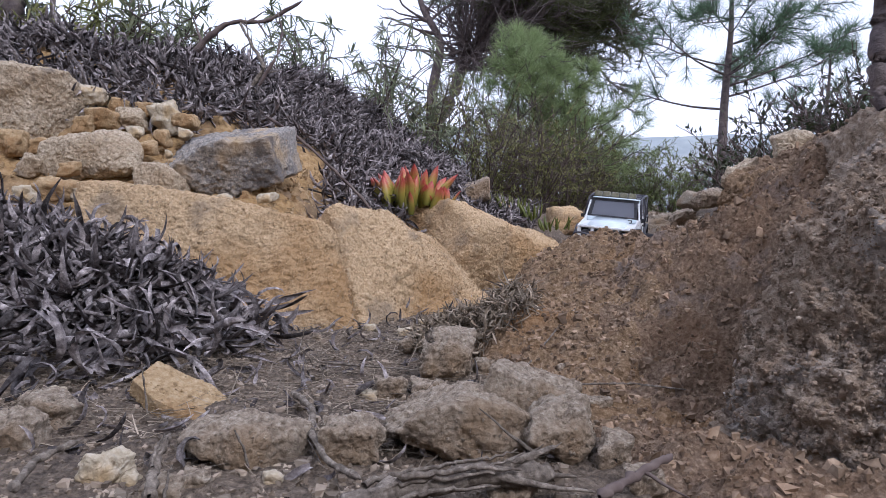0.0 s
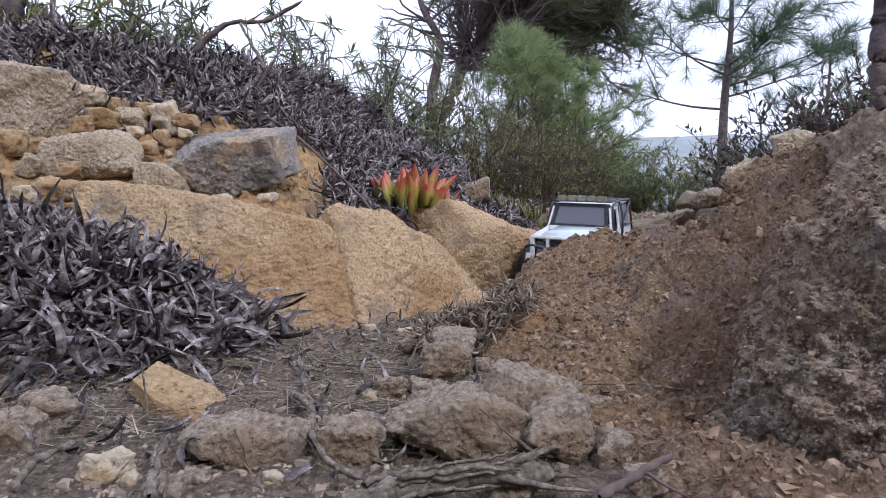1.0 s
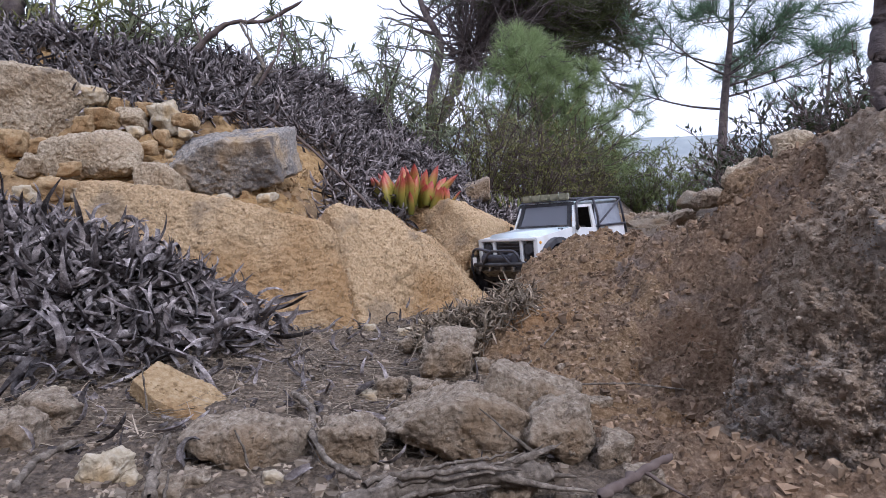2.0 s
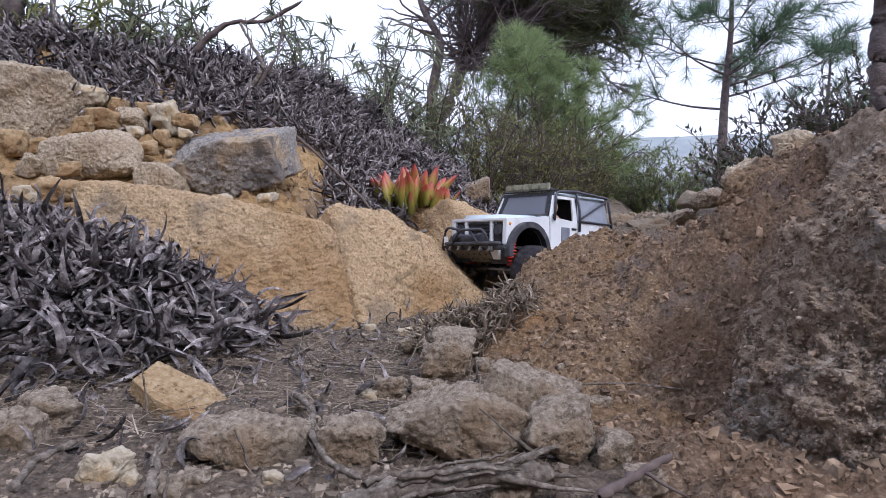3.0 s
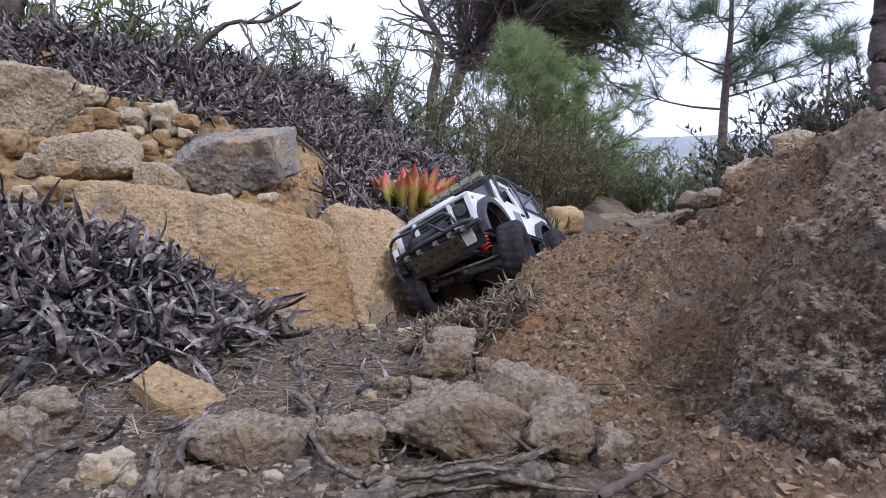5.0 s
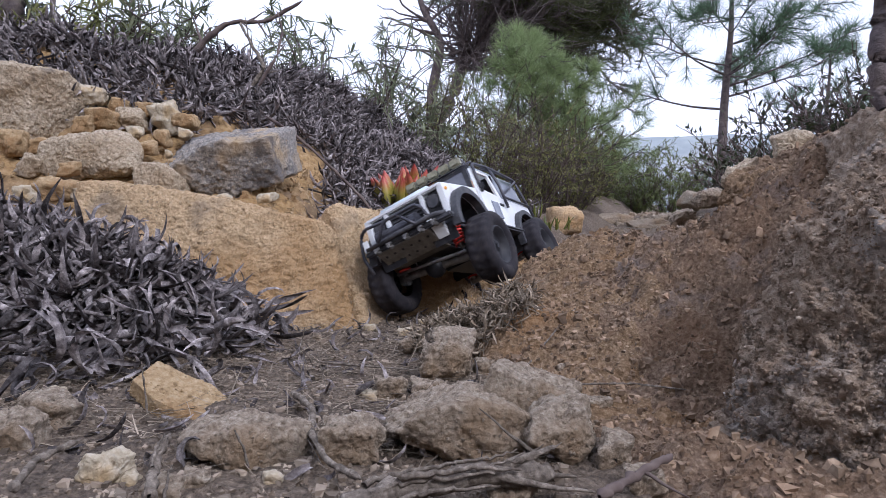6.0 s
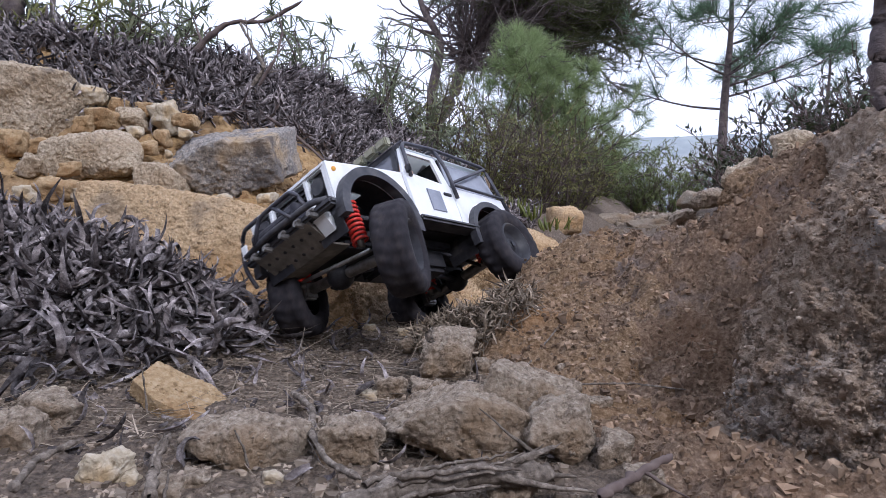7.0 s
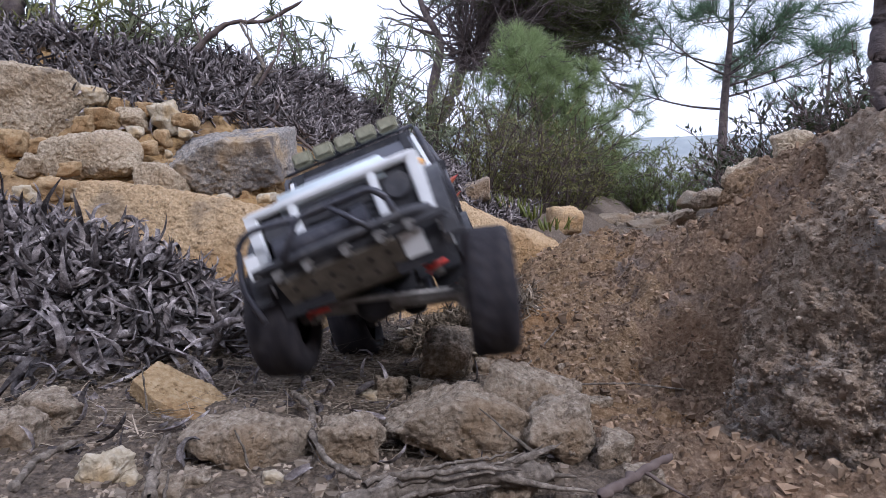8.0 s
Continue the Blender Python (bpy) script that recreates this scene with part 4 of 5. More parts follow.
M_WILLOW = mat("narrow_olive_leaves", [(0.11, 0.125, 0.07), (0.19, 0.21, 0.125), (0.29, 0.31, 0.19)], 12, bump=0, island=0.45, rough=0.55, transl=0.35)
M_SMALL = mat("small_green_leaves", [(0.12, 0.13, 0.04), (0.22, 0.225, 0.075), (0.33, 0.32, 0.13)], 12, bump=0, island=0.6, rough=0.55, transl=0.5)
M_DARKLEAF = mat("dark_oval_leaves", [(0.03, 0.035, 0.02), (0.05, 0.06, 0.03), (0.09, 0.09, 0.05)], 12, bump=0, island=0.4, rough=0.5, transl=0.25)
M_PINE = mat("blue_green_needles", [(0.08, 0.13, 0.08), (0.14, 0.21, 0.125), (0.20, 0.28, 0.17)], 8, bump=0, island=0.4, rough=0.5, transl=0.5)
M_PINE_YOUNG = mat("fresh_pine_needles", [(0.17, 0.225, 0.095), (0.27, 0.335, 0.15), (0.38, 0.44, 0.21)], 8, bump=0, island=0.5, rough=0.5, transl=0.5)
M_PINE_OLD = mat("dark_olive_needles", [(0.045, 0.05, 0.022), (0.075, 0.085, 0.035), (0.12, 0.125, 0.05)], 3, bump=0, island=0.45, rough=0.6, transl=0.3)
M_BUSH = mat("yellow_green_leaves", [(0.09, 0.115, 0.04), (0.14, 0.165, 0.055), (0.20, 0.22, 0.09)], 12, bump=0, island=0.4, rough=0.6, transl=0.3)

# narrow-leaved scrub on the crest
for k, (x, y, h, w) in enumerate([(-0.52, 2.5, 0.38, 0.34), (-0.28, 2.7, 0.46, 0.38), (-0.05, 2.9, 0.48, 0.36), (-0.30, 3.3, 0.54, 0.40)]):
    shrub("narrow_leaved_shrub", "thin shrub with drooping narrow olive leaves on the bank crest", (x, y, gz(x, y) - 0.02), h, w, 9, 85, 650, (0.035, 0.075, 0.005, 0.009), M_WILLOW, 40 + k, 0.005, 0.45)
# small-leaved thicket behind the bank
for k, (x, y, h, w) in enumerate([(-0.10, 3.1, 0.46, 0.36), (0.18, 3.0, 0.56, 0.36), (0.42, 3.1, 0.70, 0.38), (0.64, 3.35, 0.60, 0.32), (0.84, 3.9, 0.50, 0.30), (0.22, 3.6, 0.62, 0.42), (0.58, 3.8, 0.78, 0.45)]):
    shrub("thicket_shrub", "dense twiggy brown-green shrub beside the trail", (x, y, gz(x, y) - 0.02), h, w, 30, 460, 3600, (0.012, 0.027, 0.006, 0.011), M_SMALL, 60 + k, 0.0045, 0.05, 0.12)
# dark bushes over the rock bank
for k, (x, y, h, w) in enumerate([(1.20, 2.45, 0.34, 0.26), (1.38, 2.35, 0.46, 0.30), (1.55, 2.25, 0.50, 0.32), (1.75, 2.6, 0.6, 0.36), (1.45, 2.9, 0.5, 0.36)]):
    shrub("oval_leaved_bush", "dark open bush with small oval leaves above the rock bank", (x, y, gz(x, y) - 0.03), h, w, 24, 300, 800, (0.018, 0.034, 0.008, 0.014), M_DARKLEAF, 80 + k, 0.005, 0.0)
# low bushes further along the trail
for k, (x, y, h, w) in enumerate([(1.45, 6.6, 0.75, 0.55), (2.0, 7.0, 0.80, 0.6), (2.55, 7.2, 0.85, 0.6), (1.8, 6.0, 0.5, 0.45), (1.3, 5.4, 0.6, 0.5), (3.2, 7.4, 0.9, 0.65)]):
    shrub("low_bush", "low yellow-green heath bush at the trail's end", (x, y, gz(x, y) - 0.03), h, w, 30, 330, 3200, (0.035, 0.07, 0.010, 0.018), M_BUSH, 100 + k, 0.006, 0.0, 0.05)
# scrub on the bank's top
for k, (x, y, h, w) in enumerate([(-1.55, 2.2, 0.45, 0.35), (-1.22, 2.25, 0.42, 0.30), (-1.0, 2.15, 0.36, 0.26)]):
    shrub("bank_top_shrub", "dark leafy shrub on top of the bank", (x, y, gz(x, y) - 0.02), h, w, 14, 200, 1500, (0.03, 0.06, 0.006, 0.010), M_WILLOW if k != 1 else M_SMALL, 120 + k, 0.006, 0.2)

pine("young_pine", "young bright green pine among the thicket", (0.62, 3.75, gz(0.62, 3.75)), [(0, 0, 0), (-0.06, 0, 0.45), (-0.17, 0, 0.86)], 0.026, 44, 0.46, 230, (0.085, 0.0026), 7, 0.12, M_PINE_YOUNG, 0.30, 56, 1.0, (0.22, -0.1, 0))
pine("young_pine", "young pine leaning out of the thicket over the trail", (0.80, 3.9, gz(0.80, 3.9)), [(0, 0, 0), (-0.02, 0, 0.42), (-0.06, 0, 0.80)], 0.024, 46, 0.50, 230, (0.085, 0.0026), 17, 0.10, M_PINE_YOUNG, 0.25, 56, 1.0, (0.25, -0.1, 0))


def candle(tree, tips, seed):
    """Upright dense brushes of needles at a pine's leading shoots."""
    g = np.random.default_rng(seed)
    for x, y, z, tall in tips:
        n = 900
        u = g.uniform(0, 1, n)
        b = np.stack([x + 0 * u, y + 0 * u, z + u * tall], -1)
        h = unit(g.normal(0, 0.45, (n, 3)) + np.array([0, 0, 1.0]))
        v, f = ribbons(b, h, unit(g.normal(0, 1, (n, 3)) + 0.01), 0.11 * g.uniform(0.7, 1.1, n), np.full(n, 0.0028), g.normal(0, 0.2, n), 1, 0.2, 0.0)
        tagged(solid("leading_shoot", v, f, M_PINE_YOUNG, tree), kind="stuff")
        solid("shoot_stem", *tubes(np.array([[[x, y, z - 0.15], [x, y, z], [x, y, z + tall]]]), np.array([[0.008, 0.006, 0.003]]), 6), M_BARK, tree)


young = [o for o in scene.objects if o.name.startswith("young_pine")]
candle(young[0], [(-0.19, 0, 0.78, 0.15), (-0.10, -0.05, 0.76, 0.12), (-0.19, -0.1, 0.58, 0.13)], 5)
candle(young[1], [(-0.09, 0, 0.74, 0.12), (0.02, -0.05, 0.58, 0.10)], 6)


def spreading_pine(base, seed):
    """An old pine: two leaning stems, a wide tangle of bare twigs and needle clumps at its outer side."""
    g = np.random.default_rng(seed)
    tree = tagged(new("old_pine"), "old pine with a tangle of bare twigs and dark needles", "tree")
    tree.location = base
    t = np.linspace(0, 1, 26)

    def bend(pts):
        p = np.array(pts, float)
        k = np.linspace(0, 1, len(p))
        c = np.stack([np.interp(t, k, p[:, i]) for i in range(3)], -1)
        for _ in range(3):
            c[1:-1] = (c[:-2] + 2 * c[1:-1] + c[2:]) / 4
        return c

    low = bend([(0, 0, -0.6), (0.03, 0, 0.4), (-0.03, 0, 1.20), (0.08, 0, 1.70), (0.14, 0, 2.03), (-0.09, 0, 2.33), (-0.2, 0, 2.62), (-0.26, 0, 3.2)])
    lean = bend([(0.02, 0, 0.8), (0.32, 0.1, 1.30), (0.43, 0.1, 1.70), (0.72, 0.1, 2.05), (1.35, 0.1, 2.40), (2.2, 0.1, 2.75)])
    for c, r in ((low, 0.095), (lean, 0.10)):
        solid("trunk", *tubes(c[None], (r * (1 - 0.75 * t))[None], 12), M_BARK, tree)
    n, m = 130, 9
    q = g.uniform(0.35, 1.0, n)
    a = lean[(q * 25).astype(int)]
    e = np.stack([a[:, 0] + g.uniform(-0.45, 1.5, n), g.normal(0, 0.5, n), g.uniform(1.58, 3.2, n)], -1)
    e[:, 0] = np.clip(e[:, 0], 0.35, 2.95)
    w = np.linspace(0, 1, m)[None, :, None]
    p = a[:, None] * (1 - w) + e[:, None] * w + np.cumsum(g.normal(0, 0.05, (n, m, 3)), 1) * w
    p[..., 2] += 0.25 * (w * (1 - w))[..., 0] * np.linalg.norm(e - a, axis=1)[:, None]
    # dead side limbs of the upright stem
    b = low[g.integers(11, 25, 26)]
    be = b + np.stack([g.uniform(-0.9, 0.7, 26), g.normal(0, 0.3, 26), g.uniform(-0.25, 0.6, 26)], -1)
    pb = b[:, None] * (1 - w) + be[:, None] * w + np.cumsum(g.normal(0, 0.05, (26, m, 3)), 1) * w
    pieces = [tubes(p, np.linspace(0.030, 0.008, m)[None] * np.ones((n, 1)), 5), tubes(pb, np.linspace(0.020, 0.005, m)[None] * np.ones((26, 1)), 5)]
    tw = 3000
    k, j = g.integers(0, n, tw), g.integers(2, m, tw)
    s0 = p[k, j]
    d = unit(unit(e - a)[k] * 0.8 + g.normal(0, 0.55, (tw, 3)))
    ln = g.uniform(0.2, 0.6, tw)
    u = np.linspace(0, 1, 5)[None, :, None]
    path = s0[:, None] + d[:, None] * ln[:, None, None] * u + np.cumsum(g.normal(0, 0.02, (tw, 5, 3)), 1) * u
    pieces.append(tubes(path, np.linspace(0.008, 0.004, 5)[None] * np.ones((tw, 1)), 4))
    tagged(solid("branchwork", *joined(*pieces), M_BARK, tree), kind="stuff")
    tip = path[:, -1]
    keep = np.nonzero((tip[:, 0] > 1.75 + g.normal(0, 0.3, tw)) | (tip[:, 2] > 2.75 + g.normal(0, 0.2, tw)))[0]
    k = np.repeat(keep, 34)
    n2 = len(k)
    v0 = g.uniform(0.3, 1.0, n2)[:, None]
    s1 = path[k, 0] * (1 - v0) + path[k, 4] * v0
    h = unit(d[k] * 0.6 + g.normal(0, 0.5, (n2, 3)) + np.array([0, 0, 0.15]))
    v, f = ribbons(s1, h, unit(g.normal(0, 1, (n2, 3)) + 0.01), g.uniform(0.10, 0.17, n2), np.full(n2, 0.010), g.normal(0, 0.2, n2), 1, 0.2, 0.0)
    tagged(solid("needle_crown", v, f, M_PINE_OLD, tree), kind="stuff")


spreading_pine((-0.15, 9.0, gz(-0.15, 9)), 8)
pine("slim_pine", "slim open pine with bluish needle tufts", (2.18, 5.0, gz(2.18, 5.0)), [(0, 0, 0), (0.02, 0, 0.8), (0.07, 0, 1.4), (0.02, 0, 2.6)], 0.042, 30, 0.85, 380, (0.12, 0.0035), 12, 0.32, M_PINE, 0.16, 44, 1.0, (0.1, 0, 0))
pine("slim_pine", "pine bough with bluish tufts behind the rock bank", (3.1, 5.2, gz(3.1, 5.2)), [(0, 0, 0), (0.02, 0, 0.5), (0.05, 0, 1.1)], 0.03, 16, 0.5, 100, (0.11, 0.0035), 13, 0.3, M_PINE, 0.5, 40)


# ---- red and green succulents ----
M_SUCC = bpy.data.materials.new("red_tipped_succulent")
M_SUCC.use_nodes = True
sn, sk_l = M_SUCC.node_tree.nodes, M_SUCC.node_tree.links
at = sn.new("ShaderNodeAttribute")
at.attribute_name = "along"
cr = sn.new("ShaderNodeValToRGB")
for k, (p, c) in enumerate([(0.0, (0.17, 0.19, 0.035)), (0.5, (0.33, 0.27, 0.05)), (0.8, (0.42, 0.10, 0.06)), (1.0, (0.40, 0.055, 0.06))]):
    e = cr.color_ramp.elements[k] if k < 2 else cr.color_ramp.elements.new(p)
    e.position, e.color = p, (*c, 1)
nz = sn.new("ShaderNodeTexNoise")
nz.inputs["Scale"].default_value = 30
ad = sn.new("ShaderNodeMath")
ad.operation = "MULTIPLY_ADD"
ad.inputs[1].default_value, ad.inputs[2].default_value = 0.5, -0.25
ad2 = sn.new("ShaderNodeMath")
ad2.operation = "ADD"
sk_l.new(nz.outputs["Fac"], ad.inputs[0])
sk_l.new(ad.outputs[0], ad2.inputs[0])
sk_l.new(at.outputs["Fac"], ad2.inputs[1])
sk_l.new(ad2.outputs[0], cr.inputs["Fac"])
sk_l.new(cr.outputs["Color"], sn["Principled BSDF"].inputs["Base Color"])
sn["Principled BSDF"].inputs["Roughness"].default_value = 0.45
M_SUCC_G = mat("green_succulent", [(0.06, 0.075, 0.015), (0.11, 0.125, 0.025), (0.18, 0.175, 0.05)], 30, bump=0.1, rough=0.45)


def succulent(name, label, base, count, length, width, spread, material, seed, height=0.5):
    """Fleshy three-sided leaves that stand in fans."""
    g = np.random.default_rng(seed)
    thing = tagged(new(name), label, "succulent")
    thing.location = base
    for k in range(count):
        a = g.uniform(0, 2 * math.pi)
        o = spread * math.sqrt(g.uniform(0, 1))
        st = np.array([o * math.cos(a), o * math.sin(a) * 0.6, g.uniform(0, height) * length - 0.3 * o])
        d = unit(np.array([math.cos(a) * 0.45 * o / spread, math.sin(a) * 0.35, 1.0]) + g.normal(0, 0.18, 3))
        L, W = length * g.uniform(0.65, 1.1), width * g.uniform(0.8, 1.15)
        sd = unit(np.cross(d, g.normal(0, 1, 3)))
        nm = np.cross(sd, d)
        vs, al = [], []
        for j in range(7):
            q = j / 6
            w = W * 0.5 * (math.sin(math.pi * (0.22 + 0.78 * q)) ** 0.7 + 0.02)
            c = st + d * L * q - nm * L * 0.18 * q * q
            vs += [c + sd * w, c + nm * w * 0.5, c - sd * w, c - nm * w * 0.4]
            al += [q] * 4
        i = np.arange(28).reshape(7, 4)
        jn = np.roll(i, -1, 1)
        f = np.stack([i[:-1].ravel(), jn[:-1].ravel(), jn[1:].ravel(), i[1:].ravel()], 1)
        ob = solid("leaf", np.array(vs), f, material, thing)
        lay = ob.data.attributes.new("along", "FLOAT", "POINT")
        lay.data.foreach_set("value", np.array(al, dtype=np.float32))
    return thing


succulent("red_succulent", "red and green fleshy succulent growing over the sandstone", (-0.085, 1.62, 0.185), 52, 0.084, 0.029, 0.078, M_SUCC, 3, 0.55)
succulent("red_succulent", "red-tipped fleshy succulent tuft beside the larger one", (-0.01, 1.62, 0.165), 20, 0.062, 0.021, 0.035, M_SUCC, 4, 0.35)
for k, (x, y, z, c, L) in enumerate([(0.315, 2.2, 0.16, 12, 0.065), (0.25, 2.3, 0.20, 14, 0.07), (0.12, 2.25, 0.22, 10, 0.06), (0.37, 2.1, 0.125, 14, 0.06)]):
    succulent("green_succulent", "small yellow-green succulent tuft at the slab's edge", (x, y, z), c, L * 0.85, 0.010, 0.05, M_SUCC_G, 10 + k, 0.2)

# ---- far hills, and an added unseen slope behind the camera ----
# Distance haze is mixed into the hills' own colours here.
M_HILL = mat("haze_tinted_scrub", [(0.20, 0.23, 0.25), (0.28, 0.31, 0.32), (0.36, 0.38, 0.38)], 0.05, bump=0, stain=((0.40, 0.38, 0.36), 0.03, 0.52, 0.5))
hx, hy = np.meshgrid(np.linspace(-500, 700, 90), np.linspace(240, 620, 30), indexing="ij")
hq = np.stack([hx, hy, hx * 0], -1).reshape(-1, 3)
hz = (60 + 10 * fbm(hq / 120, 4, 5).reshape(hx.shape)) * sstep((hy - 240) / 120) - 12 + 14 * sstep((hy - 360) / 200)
tagged(solid("far_hills", np.stack([hx, hy, hz], -1).reshape(-1, 3), grid_faces(90, 30), M_HILL), "scrub hills on the skyline, tinted blue-grey for distance haze", "hills", kind="structure")
# Out of view; added to hold back sky light from behind.
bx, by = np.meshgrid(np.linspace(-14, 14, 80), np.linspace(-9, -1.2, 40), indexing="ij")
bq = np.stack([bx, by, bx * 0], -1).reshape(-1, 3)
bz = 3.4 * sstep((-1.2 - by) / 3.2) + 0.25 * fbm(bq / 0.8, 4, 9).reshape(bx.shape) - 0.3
tagged(solid("sky_block_slope", np.stack([bx, by, bz], -1).reshape(-1, 3), grid_faces(80, 40), M_SOIL), "unseen earth slope added behind the camera to block sky light", "slope", kind="structure")


# ---- the model truck ----
M_WHITE = mat("white_paint", [(0.66, 0.68, 0.70), (0.78, 0.79, 0.80), (0.84, 0.85, 0.86)], 14, rough=0.28, bump=0.05, bump_scale=60, spec=0.5, stain=((0.50, 0.44, 0.36), 22, 0.6, 0.4))
# Bluer and slightly darker than M_WHITE; for bonnet, scuttle and roof.
M_ROOF = mat("blue_tinted_white", [(0.50, 0.60, 0.66), (0.66, 0.74, 0.78), (0.76, 0.82, 0.85)], 10, rough=0.3, bump=0.05, spec=0.5, stain=((0.45, 0.42, 0.36), 25, 0.6, 0.4))
M_TRIM = mat("black_plastic", [(0.012, 0.012, 0.015), (0.028, 0.028, 0.033), (0.05, 0.048, 0.05)], 60, rough=0.5, bump=0.2, bump_scale=200, bump_mm=0.4, stain=((0.16, 0.13, 0.10), 35, 0.58, 0.4))
M_FLARE = mat("grey_dusty_plastic", [(0.035, 0.035, 0.042), (0.062, 0.062, 0.07), (0.11, 0.105, 0.105)], 50, rough=0.6, bump=0.2, bump_scale=200, bump_mm=0.4)
M_TYRE = mat("dusty_rubber", [(0.012, 0.011, 0.014), (0.026, 0.023, 0.027), (0.055, 0.047, 0.045)], 70, rough=0.85, bump=0.4, bump_scale=220, bump_mm=0.6)
M_STEEL = mat("scuffed_steel", [(0.14, 0.13, 0.125), (0.26, 0.25, 0.24), (0.42, 0.40, 0.38)], 80, rough=0.45, metal=0.7, bump=0.2, bump_mm=0.4)
M_SKID = mat("dusty_skid_plate", [(0.12, 0.11, 0.09), (0.20, 0.18, 0.15), (0.30, 0.27, 0.22)], 60, rough=0.6, metal=0.3, bump=0.2, bump_mm=0.4)
M_TUBE = mat("dark_steel_tube", [(0.035, 0.035, 0.045), (0.065, 0.065, 0.08), (0.12, 0.115, 0.12)], 50, rough=0.4, metal=0.3, bump=0.1, bump_mm=0.3)
M_RED = mat("red_spring", [(0.55, 0.03, 0.025), (0.68, 0.05, 0.035), (0.74, 0.09, 0.06)], 60, rough=0.35, bump=0, spec=0.5)
M_BLUE = mat("blue_anodised", [(0.03, 0.30, 0.50), (0.06, 0.42, 0.62), (0.1, 0.5, 0.68)], 60, rough=0.3, metal=0.5, bump=0)
M_LAMP = mat("yellowed_lamp_cover", [(0.18, 0.175, 0.13), (0.28, 0.27, 0.19), (0.38, 0.37, 0.27)], 90, rough=0.4, bump=0.1, bump_mm=0.3)
M_AMBER = mat("amber_plastic", [(0.75, 0.36, 0.05), (0.8, 0.42, 0.08), (0.85, 0.5, 0.12)], 60, rough=0.3, bump=0)
M_SKIN = mat("plain_doll_plastic", [(0.42, 0.28, 0.20), (0.5, 0.34, 0.25), (0.55, 0.40, 0.3)], 60, rough=0.6, bump=0)
M_VINYL = mat("grey_clear_vinyl", [(0.15, 0.165, 0.205), (0.23, 0.245, 0.29), (0.32, 0.335, 0.375)], 16, rough=0.22, bump=0.25, bump_scale=25, bump_mm=1.5, spec=0.6)
M_GLASS = bpy.data.materials.new("smoked_screen")
M_GLASS.use_nodes = True
gb = M_GLASS.node_tree.nodes["Principled BSDF"]
gb.inputs["Base Color"].default_value = (0.17, 0.175, 0.21, 1)
gb.inputs["Roughness"].default_value, gb.inputs["Transmission Weight"].default_value, gb.inputs["Alpha"].default_value = 0.08, 0.25, 0.9


def bm_box(x0, x1, y0, y1, z0, z1, bevel=0.0, bm=None):
    own = bmesh.new()
    bmesh.ops.create_cube(own, size=1)
    for v in own.verts:
        v.co = Vector(((x0 + x1) / 2 + v.co.x * (x1 - x0), (y0 + y1) / 2 + v.co.y * (y1 - y0), (z0 + z1) / 2 + v.co.z * (z1 - z0)))
    if bevel:
        bmesh.ops.bevel(own, geom=own.edges[:], offset=bevel, segments=2, affect="EDGES")
    return own if bm is None else bm_add(bm, own)


def bm_add(bm, other):
    me = bpy.data.meshes.new("spare")
    other.to_mesh(me)
    other.free()
    bm.from_mesh(me)
    bpy.data.meshes.remove(me)
    return bm


def plate(outline, y0, y1, lean=None, bevel=0.0, bm=None):
    """A plate with an outline in x, z, from y0 to y1; lean(z) shifts y."""
    own = bmesh.new()
    lean = lean or (lambda z: 0.0)
    a = [own.verts.new((x, y0 + lean(z), z)) for x, z in outline]
    b = [own.verts.new((x, y1 + lean(z), z)) for x, z in outline]
    own.faces.new(a)
    own.faces.new(b[::-1])
    for i in range(len(a)):
        j = (i + 1) % len(a)
        own.faces.new((a[j], a[i], b[i], b[j]))
    if bevel:
        bmesh.ops.recalc_face_normals(own, faces=own.faces)
        bmesh.ops.bevel(own, geom=own.edges[:], offset=bevel, segments=1, affect="EDGES")
    return own if bm is None else bm_add(bm, own)


def arc(cx, cz, r, a0, a1, n):
    return [(cx + r * math.cos(radians(a0 + (a1 - a0) * i / n)), cz + r * math.sin(radians(a0 + (a1 - a0) * i / n))) for i in range(n + 1)]


def pipe(name, pts, r, material, parent, label="", round_off=3, sides=8):
    p = [Vector(q) for q in pts]
    path = [p[0]]
    for i in range(1, len(p) - 1):
        a, b = p[i - 1], p[i + 1]
        k = min(0.012, (p[i] - a).length * 0.4, (b - p[i]).length * 0.4)
        s, e = p[i] + (a - p[i]).normalized() * k, p[i] + (b - p[i]).normalized() * k
        for j in range(round_off + 1):
            f = j / round_off
            path.append((s * (1 - f) + p[i] * f) * (1 - f) + (p[i] * (1 - f) + e * f) * f)
    path.append(p[-1])
    arr = np.array([[*q] for q in path])[None]
    v, f = tubes(arr, np.full(arr.shape[:2], r), sides)
    m = len(path) * sides
    caps = np.concatenate([v, arr[0, :1], arr[0, -1:]])
    tri = [[(i + 1) % sides, i, m] for i in range(sides)] + [[m - sides + i, m - sides + (i + 1) % sides, m + 1] for i in range(sides)]
    ob = solid(name, caps, [f, np.array(tri)], material, parent)
    return tagged(ob, label)


def coil(name, a, b, radius, wire, turns, material, parent, label=""):
    a, b = np.array(a, float), np.array(b, float)
    ax = unit(b - a)
    u = unit(np.cross(ax, np.array([1.0, 0.2, 0])))
    w = np.cross(ax, u)
    t = np.linspace(0, 1, turns * 12 + 1)
    p = a + (b - a) * t[:, None] + radius * (np.cos(t * turns * 2 * np.pi)[:, None] * u + np.sin(t * turns * 2 * np.pi)[:, None] * w)
    v, f = tubes(p[None], np.full((1, len(p)), wire), 6)
    return tagged(solid(name, v, f, material, parent), label)


